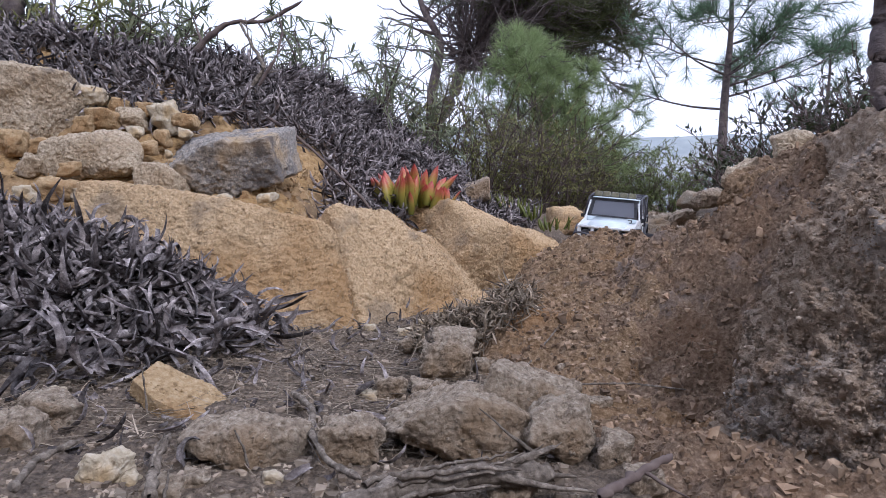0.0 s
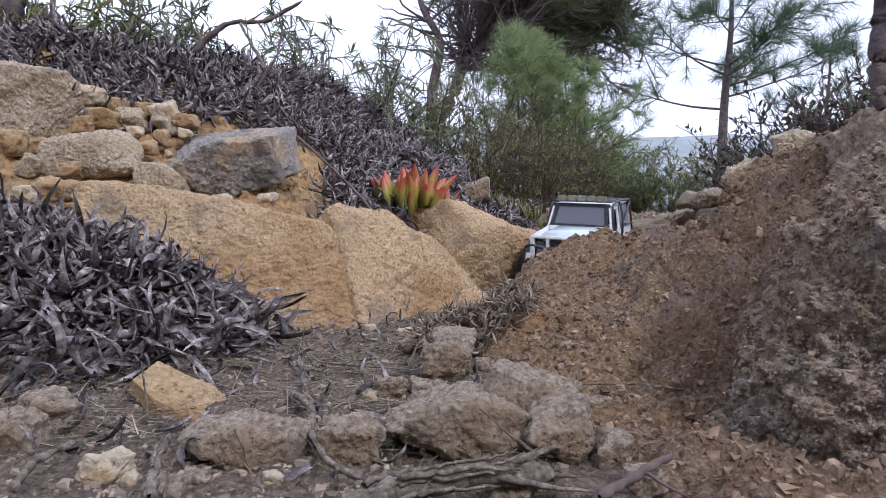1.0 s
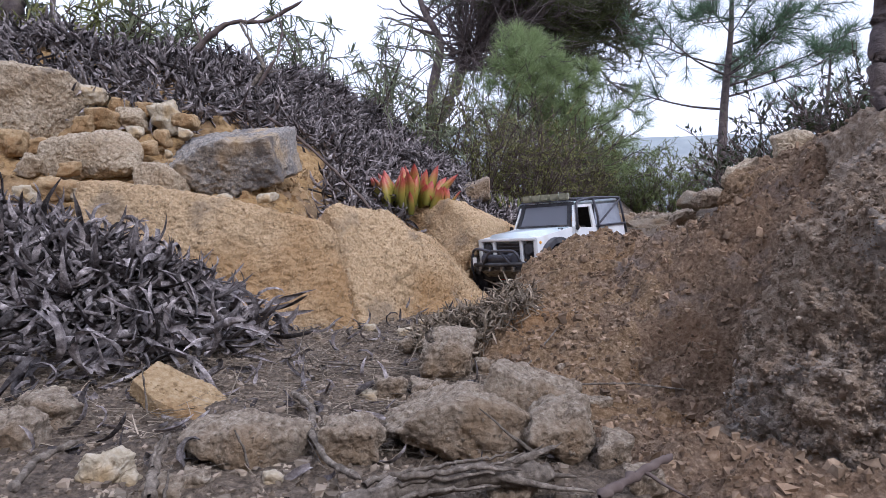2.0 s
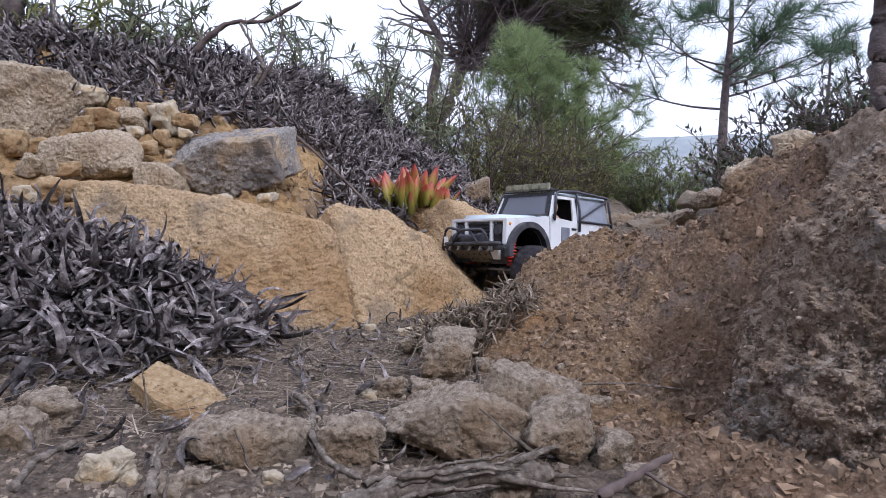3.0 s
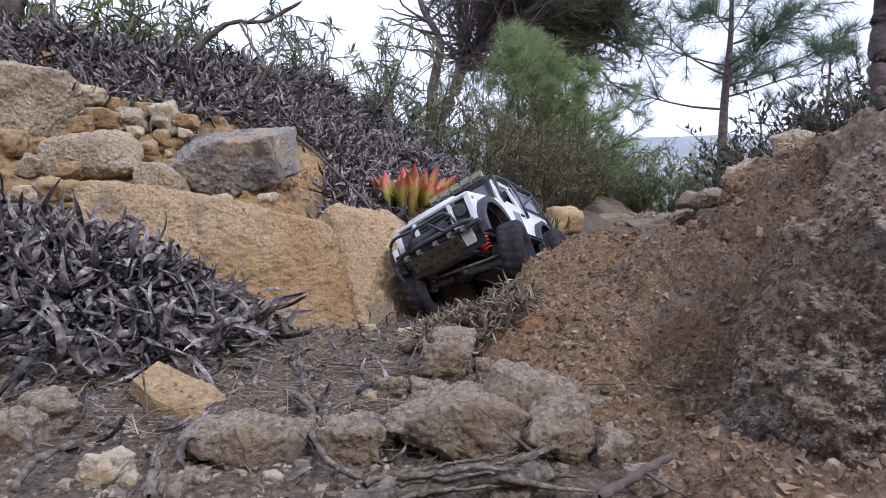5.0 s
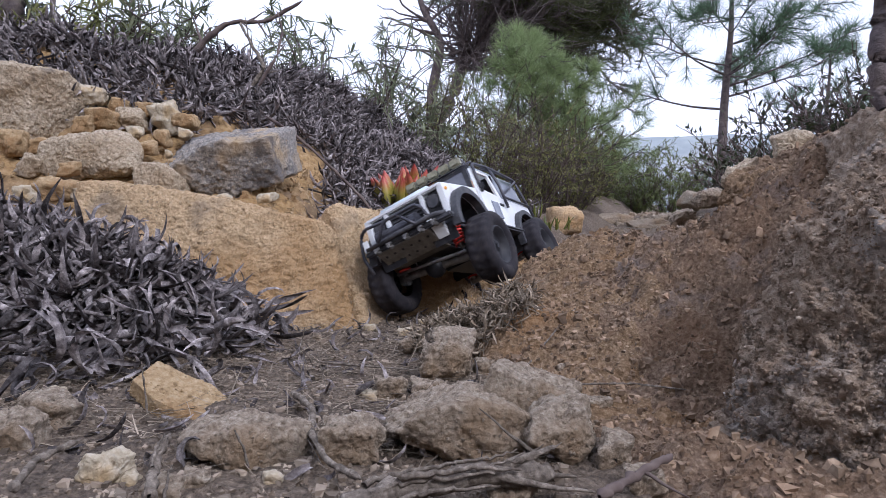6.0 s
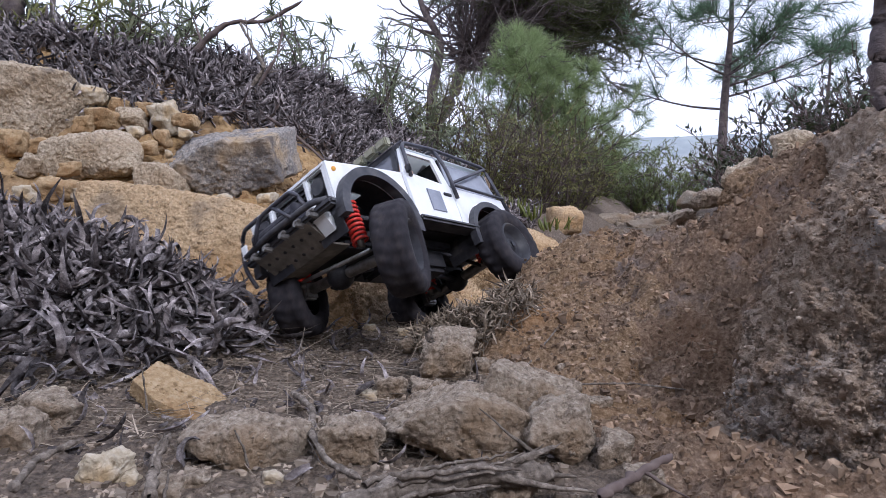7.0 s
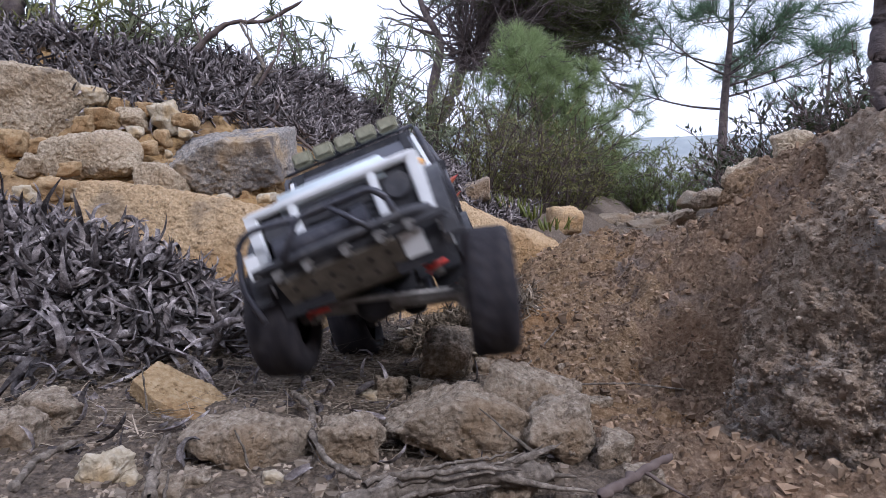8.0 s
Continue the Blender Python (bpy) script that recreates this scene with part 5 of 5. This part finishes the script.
def lathe(profile, n, lug=None):
    """Turned about the y axis: profile of (y, r); lug(i, k) lessens r."""
    vs = []
    for i in range(n):
        a = i / n * 2 * math.pi
        for k, (y, r) in enumerate(profile):
            q = r - (lug(i, k) if lug else 0)
            vs.append((q * math.sin(a), y, q * math.cos(a)))
    m = len(profile)
    i = np.arange(n * m).reshape(n, m)
    j = np.roll(i, -1, 0)
    return np.array(vs), np.stack([i[:, :-1].ravel(), i[:, 1:].ravel(), j[:, 1:].ravel(), j[:, :-1].ravel()], 1)


AX_F, AX_R, R_W, TRACK = 0.127, -0.131, 0.060, 0.099


def make_wheel(truck, side):
    hub = bm_box(-0.006, 0.006, -0.012, 0.012, -0.006, 0.006, 0.002)
    wheel = part("wheel", hub, M_TRIM, truck, "wide off-road wheel with dusty tyre")
    prof = [(-0.016, 0.032), (-0.0215, 0.038), (-0.0225, 0.047), (-0.021, 0.055), (-0.016, 0.0595), (-0.0085, 0.060), (-0.008, 0.060), (0.0, 0.0605), (0.008, 0.060), (0.0085, 0.060), (0.016, 0.0595), (0.021, 0.055), (0.0225, 0.047), (0.0215, 0.038), (0.016, 0.032)]

    def lug(i, k):
        if k in (4, 5, 3, 9, 10, 11):
            return 0.0016 if (i + (1 if k > 7 else 0) * 2) % 4 == 0 else 0.0
        if k in (6, 7, 8):
            return 0.0016 if (i + 2) % 4 == 0 else 0.0004
        return 0.0

    v, f = lathe(prof, 96, lug)
    solid("tyre", v, f, M_TYRE, wheel)
    v, f = lathe([(side * y, r) for y, r in ((0.018, 0.034), (0.019, 0.031), (0.006, 0.028), (0.004, 0.012), (0.010, 0.009), (0.010, 0.0005))], 32)
    solid("rim", v, f, M_TRIM, wheel)
    return wheel


def make_truck():
    truck = tagged(new("model_truck"), "white radio-controlled model off-road truck with black roll cage", "model car")
    lean = {s: (lambda z, s=s: -s * max(0.0, z - 0.172) * 0.16) for s in (1, -1)}
    # front bodywork
    bm = bm_box(0.052, 0.190, -0.054, 0.054, 0.150, 0.176, 0.005)
    for v in bm.verts:
        if v.co.z > 0.16:
            v.co.z += 0.006 * (0.19 - v.co.x) / 0.14
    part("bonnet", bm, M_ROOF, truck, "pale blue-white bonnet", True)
    part("bonnet_vent", bm_box(0.06, 0.066, -0.05, 0.05, 0.183, 0.1845, 0.0005), M_FLARE, truck)
    for s in (1, -1):
        arch = arc(AX_F, 0.092, 0.060, 180, 0, 16)
        wing = plate([(0.196, 0.166), (0.195, 0.112)] + arch[::-1][0:1] + arch[::-1][1:] + [(0.058, 0.104), (0.050, 0.104), (0.050, 0.180), (0.12, 0.174)], s * 0.0765, s * 0.0805)
        bm_box(0.052, 0.196, min(s * 0.052, s * 0.0785), max(s * 0.052, s * 0.0785), 0.163, 0.1675, 0.0015, wing)
        bm_box(0.189, 0.196, min(s * 0.0695, s * 0.079), max(s * 0.0695, s * 0.079), 0.112, 0.165, 0.0015, wing)
        w = part("wing", wing, M_WHITE, truck, "white front wing")
        lamp = bmesh.new()
        bmesh.ops.create_uvsphere(lamp, u_segments=8, v_segments=6, radius=0.0035, matrix=Matrix.Translation((0.185, s * 0.081, 0.156)))
        part("indicator", lamp, M_AMBER, w, "small amber indicator")
        ring = plate(arc(AX_F, 0.092, 0.071, 192, -4, 22) + arc(AX_F, 0.092, 0.0585, -4, 192, 22), s * 0.079, s * 0.093)
        part("wheel_arch", ring, M_FLARE, truck, "dark grey flared wheel arch")
        inner = plate(arc(AX_F, 0.092, 0.062, 200, -20, 16) + arc(AX_F, 0.092, 0.0605, -20, 200, 16), s * 0.03, s * 0.0765)
        part("wheel_well", inner, M_TRIM, truck)
        ring = plate(arc(AX_R, 0.085, 0.068, 186, -10, 20) + arc(AX_R, 0.085, 0.0585, -10, 186, 20), s * 0.084, s * 0.096)
        part("wheel_arch", ring, M_FLARE, truck, "dark grey flared wheel arch")
        inner = plate(arc(AX_R, 0.085, 0.062, 190, -20, 16) + arc(AX_R, 0.085, 0.0605, -20, 190, 16), s * 0.03, s * 0.082)
        part("wheel_well", inner, M_TRIM, truck)
        # door with an open window
        low = [(0.050, 0.104), (0.050, 0.180), (-0.052, 0.172), (-0.052, 0.104)]
        door = plate(low, s * 0.081, s * 0.086)
        bmf = plate([(0.050, 0.180), (0.030, 0.230), (0.024, 0.230), (0.040, 0.180)], s * 0.081, s * 0.085, lean[s], bm=door)
        plate([(-0.052, 0.172), (-0.052, 0.230), (-0.040, 0.230), (-0.036, 0.172)], s * 0.081, s * 0.085, lean[s], bm=bmf)
        plate([(0.030, 0.230), (-0.052, 0.230), (-0.052, 0.2235), (0.032, 0.2235)], s * 0.0812, s * 0.0848, lean[s], bm=bmf)
        d = part("door", bmf, M_WHITE, truck, "white door with an open window")
        part("handle", bm_box(-0.046, -0.028, s * 0.0865 - 0.002, s * 0.0865 + 0.002, 0.153, 0.158, 0.001), M_TRIM, d, "black door handle")
        part("door_panel", bm_box(-0.020, 0.012, s * 0.0865 - 0.001, s * 0.0865 + 0.001, 0.122, 0.158, 0.0008), M_VINYL, d, "grey decal panel")
        part("mirror", bm_box(0.046, 0.050, s * 0.093 - 0.005, s * 0.093 + 0.005, 0.174, 0.186, 0.0015), M_TRIM, d, "black door mirror")
        # rear tub and side window
        arch = arc(AX_R, 0.085, 0.060, 0, 180, 14)
        tub = plate([(-0.054, 0.172), (-0.054, 0.104), (-0.078, 0.100)] + arch + [(-0.198, 0.11), (-0.196, 0.172)], s * 0.081, s * 0.0855)
        part("tub_side", tub, M_WHITE, truck, "white rear body side")
        win = plate([(-0.056, 0.176), (-0.056, 0.228), (-0.186, 0.228), (-0.192, 0.176)], s * 0.079, s * 0.081, lean[s])
        part("side_window", win, M_VINYL, truck, "grey soft-top side window")
        part("side_step", bm_box(-0.078, 0.058, min(s * 0.070, s * 0.098), max(s * 0.070, s * 0.098), 0.096, 0.104, 0.003), M_FLARE, truck, "dark grey side step")
        # roll cage outside the body
        o = s * 0.091
        pipe("cage_hoop", [(-0.054, o, 0.150), (-0.052, o, 0.200), (-0.05, s * 0.082, 0.243), (-0.05, 0, 0.2455)], 0.0032, M_TUBE, truck)
        pipe("cage_rail", [(0.040, s * 0.088, 0.172), (0.026, s * 0.080, 0.238), (-0.05, s * 0.080, 0.2445), (-0.188, s * 0.080, 0.240), (-0.199, s * 0.089, 0.150)], 0.003, M_TUBE, truck)
        pipe("cage_brace", [(-0.060, s * 0.088, 0.180), (-0.186, s * 0.082, 0.236)], 0.0025, M_TUBE, truck)
        pipe("cage_waist", [(-0.056, s * 0.089, 0.176), (-0.197, s * 0.089, 0.174)], 0.0025, M_TUBE, truck)
    # nose
    part("grille", bm_box(0.186, 0.190, -0.068, 0.068, 0.110, 0.164, 0.001), M_TRIM, truck)
    for k in range(6):
        z = 0.120 + k * 0.007
        part("grille_slat", bm_box(0.190, 0.193, -0.030, 0.030, z, z + 0.002), M_FLARE, truck)
    for s in (1, -1):
        part("grille_frame", bm_box(0.188, 0.196, s * 0.037 - 0.004, s * 0.037 + 0.004, 0.113, 0.166, 0.0015), M_WHITE, truck, "white upright nose strip")
        lamp = bmesh.new()
        bmesh.ops.create_cone(lamp, cap_ends=True, segments=20, radius1=0.013, radius2=0.011, depth=0.006, matrix=Matrix.Translation((0.192, s * 0.056, 0.143)) @ Matrix.Rotation(radians(90), 4, "Y"))
        part("headlight", lamp, M_FLARE, truck, "smoked round headlight")
    part("nose_edge", bm_box(0.187, 0.197, -0.078, 0.078, 0.1605, 0.1675, 0.002), M_WHITE, truck, "white nose edge")
    # cab
    scr = plate([(0.049, 0.180), (0.0275, 0.234), (0.024, 0.234), (0.0455, 0.180)], -0.072, 0.072)
    part("windscreen", scr, M_GLASS, truck, "hazy grey windscreen")
    fr = plate([(0.0505, 0.178), (0.048, 0.186), (0.044, 0.186), (0.046, 0.178)], -0.075, 0.075)
    plate([(0.030, 0.230), (0.0275, 0.238), (0.022, 0.238), (0.025, 0.230)], -0.073, 0.073, bm=fr)
    for s in (1, -1):
        plate([(0.0505, 0.180), (0.0285, 0.236), (0.0245, 0.236), (0.0465, 0.180)], s * 0.068, s * 0.077, lean[s], bm=fr)
    part("screen_frame", fr, M_TRIM, truck, "black windscreen frame")
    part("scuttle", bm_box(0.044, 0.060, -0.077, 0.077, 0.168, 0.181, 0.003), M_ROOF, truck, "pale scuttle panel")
    badge = part("badge", bm_box(0.0602, 0.0612, 0.022, 0.062, 0.170, 0.180), M_FLARE, truck, "dark badge plate")
    for k in range(4):
        part("badge_bar", bm_box(0.0612, 0.0618, 0.025 + k * 0.009, 0.031 + k * 0.009, 0.172, 0.178), M_WHITE, badge)
    roof = bm_box(-0.190, 0.026, -0.075, 0.075, 0.229, 0.2385, 0.004)
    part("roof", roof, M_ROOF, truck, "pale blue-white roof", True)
    part("tailgate", bm_box(-0.198, -0.194, -0.081, 0.081, 0.105, 0.172, 0.001), M_WHITE, truck, "white tailgate")
    part("rear_window", plate([(-0.1955, 0.174), (-0.1895, 0.229), (-0.187, 0.229), (-0.193, 0.174)], -0.075, 0.075), M_VINYL, truck)
    part("floor_pan", bm_box(-0.19, 0.185, -0.06, 0.06, 0.104, 0.110, 0.001), M_TRIM, truck)
    part("bulkhead", bm_box(0.040, 0.046, -0.078, 0.078, 0.110, 0.168), M_TRIM, truck)
    part("seat", bm_box(-0.052, -0.006, 0.018, 0.066, 0.110, 0.178, 0.006), M_TRIM, truck, "black seat")
    part("cab_back", bm_box(-0.060, -0.056, -0.078, 0.078, 0.110, 0.228), M_TRIM, truck)
    doll = bmesh.new()
    bmesh.ops.create_icosphere(doll, subdivisions=3, radius=0.016, matrix=Matrix.Translation((0.000, 0.048, 0.206)) @ Matrix.Diagonal((1, 0.9, 1.15, 1)))
    bmesh.ops.create_icosphere(doll, subdivisions=3, radius=0.024, matrix=Matrix.Translation((-0.006, 0.046, 0.165)) @ Matrix.Diagonal((0.75, 1.0, 1.1, 1)))
    bmesh.ops.create_cone(doll, cap_ends=True, segments=12, radius1=0.006, radius2=0.007, depth=0.04, matrix=Matrix.Translation((0.012, 0.066, 0.178)) @ Matrix.Rotation(radians(68), 4, "Y"))
    part("driver_doll", doll, M_SKIN, truck, "small plain seated doll", True)
    # roof rack and lamps
    pipe("rack_rail", [(0.026, -0.066, 0.246), (0.026, 0.066, 0.246)], 0.0022, M_TUBE, truck)
    pipe("rack_rail", [(-0.188, -0.080, 0.240), (-0.188, 0.080, 0.240)], 0.0028, M_TUBE, truck)
    for k in range(3):
        pipe("rack_bar", [(0.02 - k * 0.06, -0.078, 0.2435), (0.02 - k * 0.06, 0.078, 0.2435)], 0.002, M_TUBE, truck)
    for k in range(5):
        y = -0.052 + k * 0.026
        lamp = part("roof_lamp", bm_box(0.024, 0.036, y - 0.0115, y + 0.0115, 0.243, 0.259, 0.002), M_LAMP, truck, "yellowed square spot lamp")
        part("lens", bm_box(0.036, 0.038, y - 0.009, y + 0.009, 0.2455, 0.2565, 0.001), M_LAMP, lamp)
    # bumper, winch and bull bar
    part("bumper", bm_box(0.200, 0.213, -0.088, 0.088, 0.100, 0.110, 0.003), M_FLARE, truck, "scuffed dark bumper")
    pipe("bumper_tube", [(0.204, 0.075, 0.113), (0.216, 0.060, 0.114), (0.222, -0.020, 0.112), (0.214, -0.080, 0.112)], 0.0042, M_FLARE, truck)
    pipe("bull_bar", [(0.214, 0.050, 0.110), (0.222, 0.046, 0.132), (0.222, 0.036, 0.142), (0.222, -0.030, 0.142), (0.222, -0.050, 0.112)], 0.003, M_TUBE, truck)
    pipe("bull_bar", [(0.222, -0.030, 0.142), (0.214, -0.072, 0.148), (0.208, -0.088, 0.142), (0.208, -0.096, 0.104), (0.200, -0.090, 0.074)], 0.003, M_TUBE, truck)
    pipe("bull_bar", [(0.222, -0.002, 0.142), (0.222, 0.026, 0.112)], 0.0026, M_TUBE, truck)
    drum = bmesh.new()
    bmesh.ops.create_cone(drum, cap_ends=True, segments=16, radius1=0.011, radius2=0.011, depth=0.060, matrix=Matrix.Translation((0.206, -0.015, 0.122)) @ Matrix.Rotation(radians(90), 4, "X"))
    for y in (-0.05, 0.02):
        bmesh.ops.create_cone(drum, cap_ends=True, segments=16, radius1=0.014, radius2=0.014, depth=0.012, matrix=Matrix.Translation((0.206, y, 0.122)) @ Matrix.Rotation(radians(90), 4, "X"))
    part("winch", drum, M_TUBE, truck, "small steel winch")
    for y in (-0.060, -0.034, 0.0, 0.030, 0.056):
        sh = bmesh.new()
        bmesh.ops.create_cone(sh, cap_ends=True, segments=8, radius1=0.004, radius2=0.003, depth=0.014, matrix=Matrix.Translation((0.216, y, 0.100)) @ Matrix.Rotation(radians(90), 4, "Y"))
        bm_box(0.214, 0.220, y - 0.005, y + 0.005, 0.103, 0.107, 0.001, sh)
        part("shackle", sh, M_STEEL, truck)
    part("tow_plate", bm_box(0.214, 0.217, -0.084, -0.073, 0.108, 0.128, 0.001), M_WHITE, truck, "white marker plate")
    sk = bmesh.new()
    pts = [(0.212, 0.098), (0.178, 0.074), (0.150, 0.074), (0.150, 0.077), (0.177, 0.077), (0.208, 0.101)]
    sk = plate(pts, -0.066, 0.040)
    skid = part("skid_plate", sk, M_SKID, truck, "dusty drilled skid plate")
    for r in range(2):
        for k in range(6):
            hole = bmesh.new()
            bmesh.ops.create_cone(hole, cap_ends=True, segments=8, radius1=0.0024, radius2=0.0024, depth=0.0012, matrix=Matrix.Translation((0.2015 - r * 0.014, -0.055 + k * 0.017, 0.0903 - r * 0.0099)) @ Matrix.Rotation(radians(-35), 4, "Y"))
            part("drilled_hole", hole, M_TRIM, skid)
    part("tow_plate", plate([(0.206, 0.104), (0.190, 0.080), (0.186, 0.090), (0.192, 0.104)], 0.042, 0.062), M_WHITE, truck, "bent white plate")
    for s in (1, -1):
        part("chassis_rail", bm_box(-0.185, 0.195, s * 0.034 - 0.005, s * 0.034 + 0.005, 0.090, 0.103, 0.002), M_TRIM, truck)
    part("gearbox", bm_box(-0.06, 0.07, -0.030, 0.030, 0.058, 0.096, 0.006), M_TRIM, truck)
    pipe("drive_shaft", [(-0.12, -0.006, 0.064), (-0.05, -0.004, 0.072)], 0.005, M_TUBE, truck)
    pipe("drive_shaft", [(0.06, -0.004, 0.072), (0.11, -0.008, 0.064)], 0.005, M_TUBE, truck)
    part("battery_tray", bm_box(0.07, 0.15, -0.045, 0.03, 0.080, 0.104, 0.004), M_TRIM, truck)
    part("servo", bm_box(0.150, 0.178, 0.004, 0.026, 0.092, 0.108, 0.002), M_TRIM, truck)
    for x, s in ((AX_F, 1), (AX_F, -1), (AX_R, 1), (AX_R, -1)):
        o = 0.022 if x > 0 else 0.010
        top, foot = (x + o - 0.006, s * 0.050, 0.148), (x + o + 0.002, s * 0.060, 0.062)
        sp = coil("spring", (x + o - 0.004, s * 0.0515, 0.130), (x + o + 0.001, s * 0.0592, 0.068), 0.0095, 0.0021, 9, M_RED, truck, "red coil spring")
        pipe("shock_absorber", [top, foot], 0.0045, M_STEEL, truck)
    pipe("shock_absorber", [(-0.10, 0.060, 0.104), (-0.128, 0.066, 0.066)], 0.004, M_BLUE, truck, "blue shock absorber")
    axles = []
    for x in (AX_F, AX_R):
        v, f = tubes(np.array([[[0, -0.078, 0], [0, 0.0, 0], [0, 0.078, 0]]], float), np.full((1, 3), 0.0075), 12)
        axle = solid("axle", v, f, M_STEEL, truck)
        axle.location = (x, 0, R_W)
        pod = bmesh.new()
        bmesh.ops.create_icosphere(pod, subdivisions=2, radius=0.019, matrix=Matrix.Translation((0, -0.012, 0)))
        part("differential", pod, M_TRIM, axle, smooth=True)
        fwd = 1 if x > 0 else -1
        pipe("tie_rod", [(0.028 * fwd, -0.074, 0.004), (0.028 * fwd, 0.074, 0.004)], 0.003, M_STEEL, axle)
        for s in (1, -1):
            part("knuckle", bm_box(-0.010, 0.014, s * 0.076 - 0.007, s * 0.076 + 0.007, -0.014, 0.014, 0.003), M_STEEL, axle)
            pipe("link", [(0, s * 0.045, -0.004), (-fwd * 0.09, s * 0.028, 0.026)], 0.003, M_TUBE, axle)
        axles.append(axle)
    wheels = [(make_wheel(truck, s), k, s) for k in (0, 1) for s in (1, -1)]
    return truck, axles, wheels


truck, axles, wheels = make_truck()

TRUCK_ROWS = [
    (0, 0.539, 2.055, -0.015, -5.8, 5.6, -112.3),
    (0.5, 0.477, 1.948, -0.025, -0.3, 6.4, -113),
    (1, 0.374, 1.702, -0.039, -2.6, 4.6, -117.2),
    (1.5, 0.34, 1.657, -0.044, -3, 4.8, -127.5),
    (1.7, 0.317, 1.599, -0.044, 1.6, 5.5, -129.7),
    (2.8, 0.226, 1.508, -0.027, 1.4, -3.7, -136.2),
    (3, 0.213, 1.497, -0.023, 1.6, -3.9, -136.4),
    (3.5, 0.17, 1.419, -0.022, 4.5, -7.4, -130.1),
    (4, 0.14, 1.372, -0.029, 18.1, -6.3, -128),
    (4.5, 0.125, 1.241, -0.017, 25.1, -8.8, -123.1),
    (4.7, 0.126, 1.234, -0.013, 26.5, -8.8, -121),
    (5.8, 0.099, 1.172, 0.009, 28.3, -8.6, -117.4),
    (6, 0.077, 1.187, 0.012, 25.5, -6.7, -118.8),
    (6.5, 0.016, 1.021, 0.023, 33.3, -6, -126.6),
    (7, -0.03, 0.903, 0.022, 29.2, -7.3, -128.6),
    (7.5, -0.041, 0.82, 0.017, 22.9, -6.9, -116.4),
    (7.7, -0.036, 0.806, 0.018, 20.4, -6.1, -110.6),
    (7.9, -0.037, 0.759, 0.021, 20.5, -7.8, -100.5),
    (8, -0.018, 0.711, 0.010, 22, -7.7, -96.5),
]
# per axle: seconds, lift in metres, lean in degrees (positive: its left wheel up), steer in degrees
AXLE_ROWS = [
    [(0.0, 0.0, 2.0, 0.0), (1.5, 0.0, 2.0, 0.0), (3.0, -0.004, -2.0, 6.0), (4.0, -0.004, -5.0, 14.0), (4.5, -0.004, -8.0, 14.0), (6.0, -0.004, -6.0, 0.0), (6.5, -0.004, -7.0, 14.0), (7.0, -0.004, -8.0, 27.0), (7.7, -0.006, -9.0, 16.0), (7.8, -0.005, -10.0, 13.0), (8.0, -0.002, -15.0, 3.0)],
    [(0.0, 0.0, 0.0, 0.0), (3.0, 0.0, 0.0, 0.0), (4.5, 0.004, 2.0, 0.0), (7.0, 0.006, 2.0, 0.0), (8.0, 0.004, -2.0, 0.0)],
]


def between(rows, t):
    return [float(np.interp(t, [r[0] for r in rows], [r[k] for r in rows])) for k in range(1, len(rows[0]))]


def motions():
    walk(truck, [(r[0], pose(*r[1:])) for r in TRUCK_ROWS])
    way = [0.0]
    for a, b in zip(TRUCK_ROWS[:-1], TRUCK_ROWS[1:]):
        way.append(way[-1] + math.dist(a[1:3], b[1:3]))
    ticks = [k * 0.2 for k in range(41)]
    for axle, x, rows in zip(axles, (AX_F, AX_R), AXLE_ROWS):
        walk(axle, [(t, pose(x, 0, R_W + between(rows, t)[0], between(rows, t)[1])) for t in ticks])
    for wheel, k, s in wheels:
        rows = []
        for t in ticks:
            lift, tilt, steer = between(AXLE_ROWS[k], t)
            spin = np.interp(t, [r[0] for r in TRUCK_ROWS], way) / R_W
            hang = pose((AX_F, AX_R)[k], 0, R_W + lift, tilt)
            rows.append((t, hang @ pose(0, s * TRACK, 0, 0, 0, steer) @ pose(0, 0, 0, 0, math.degrees(spin), 0)))
        walk(wheel, rows)


motions()
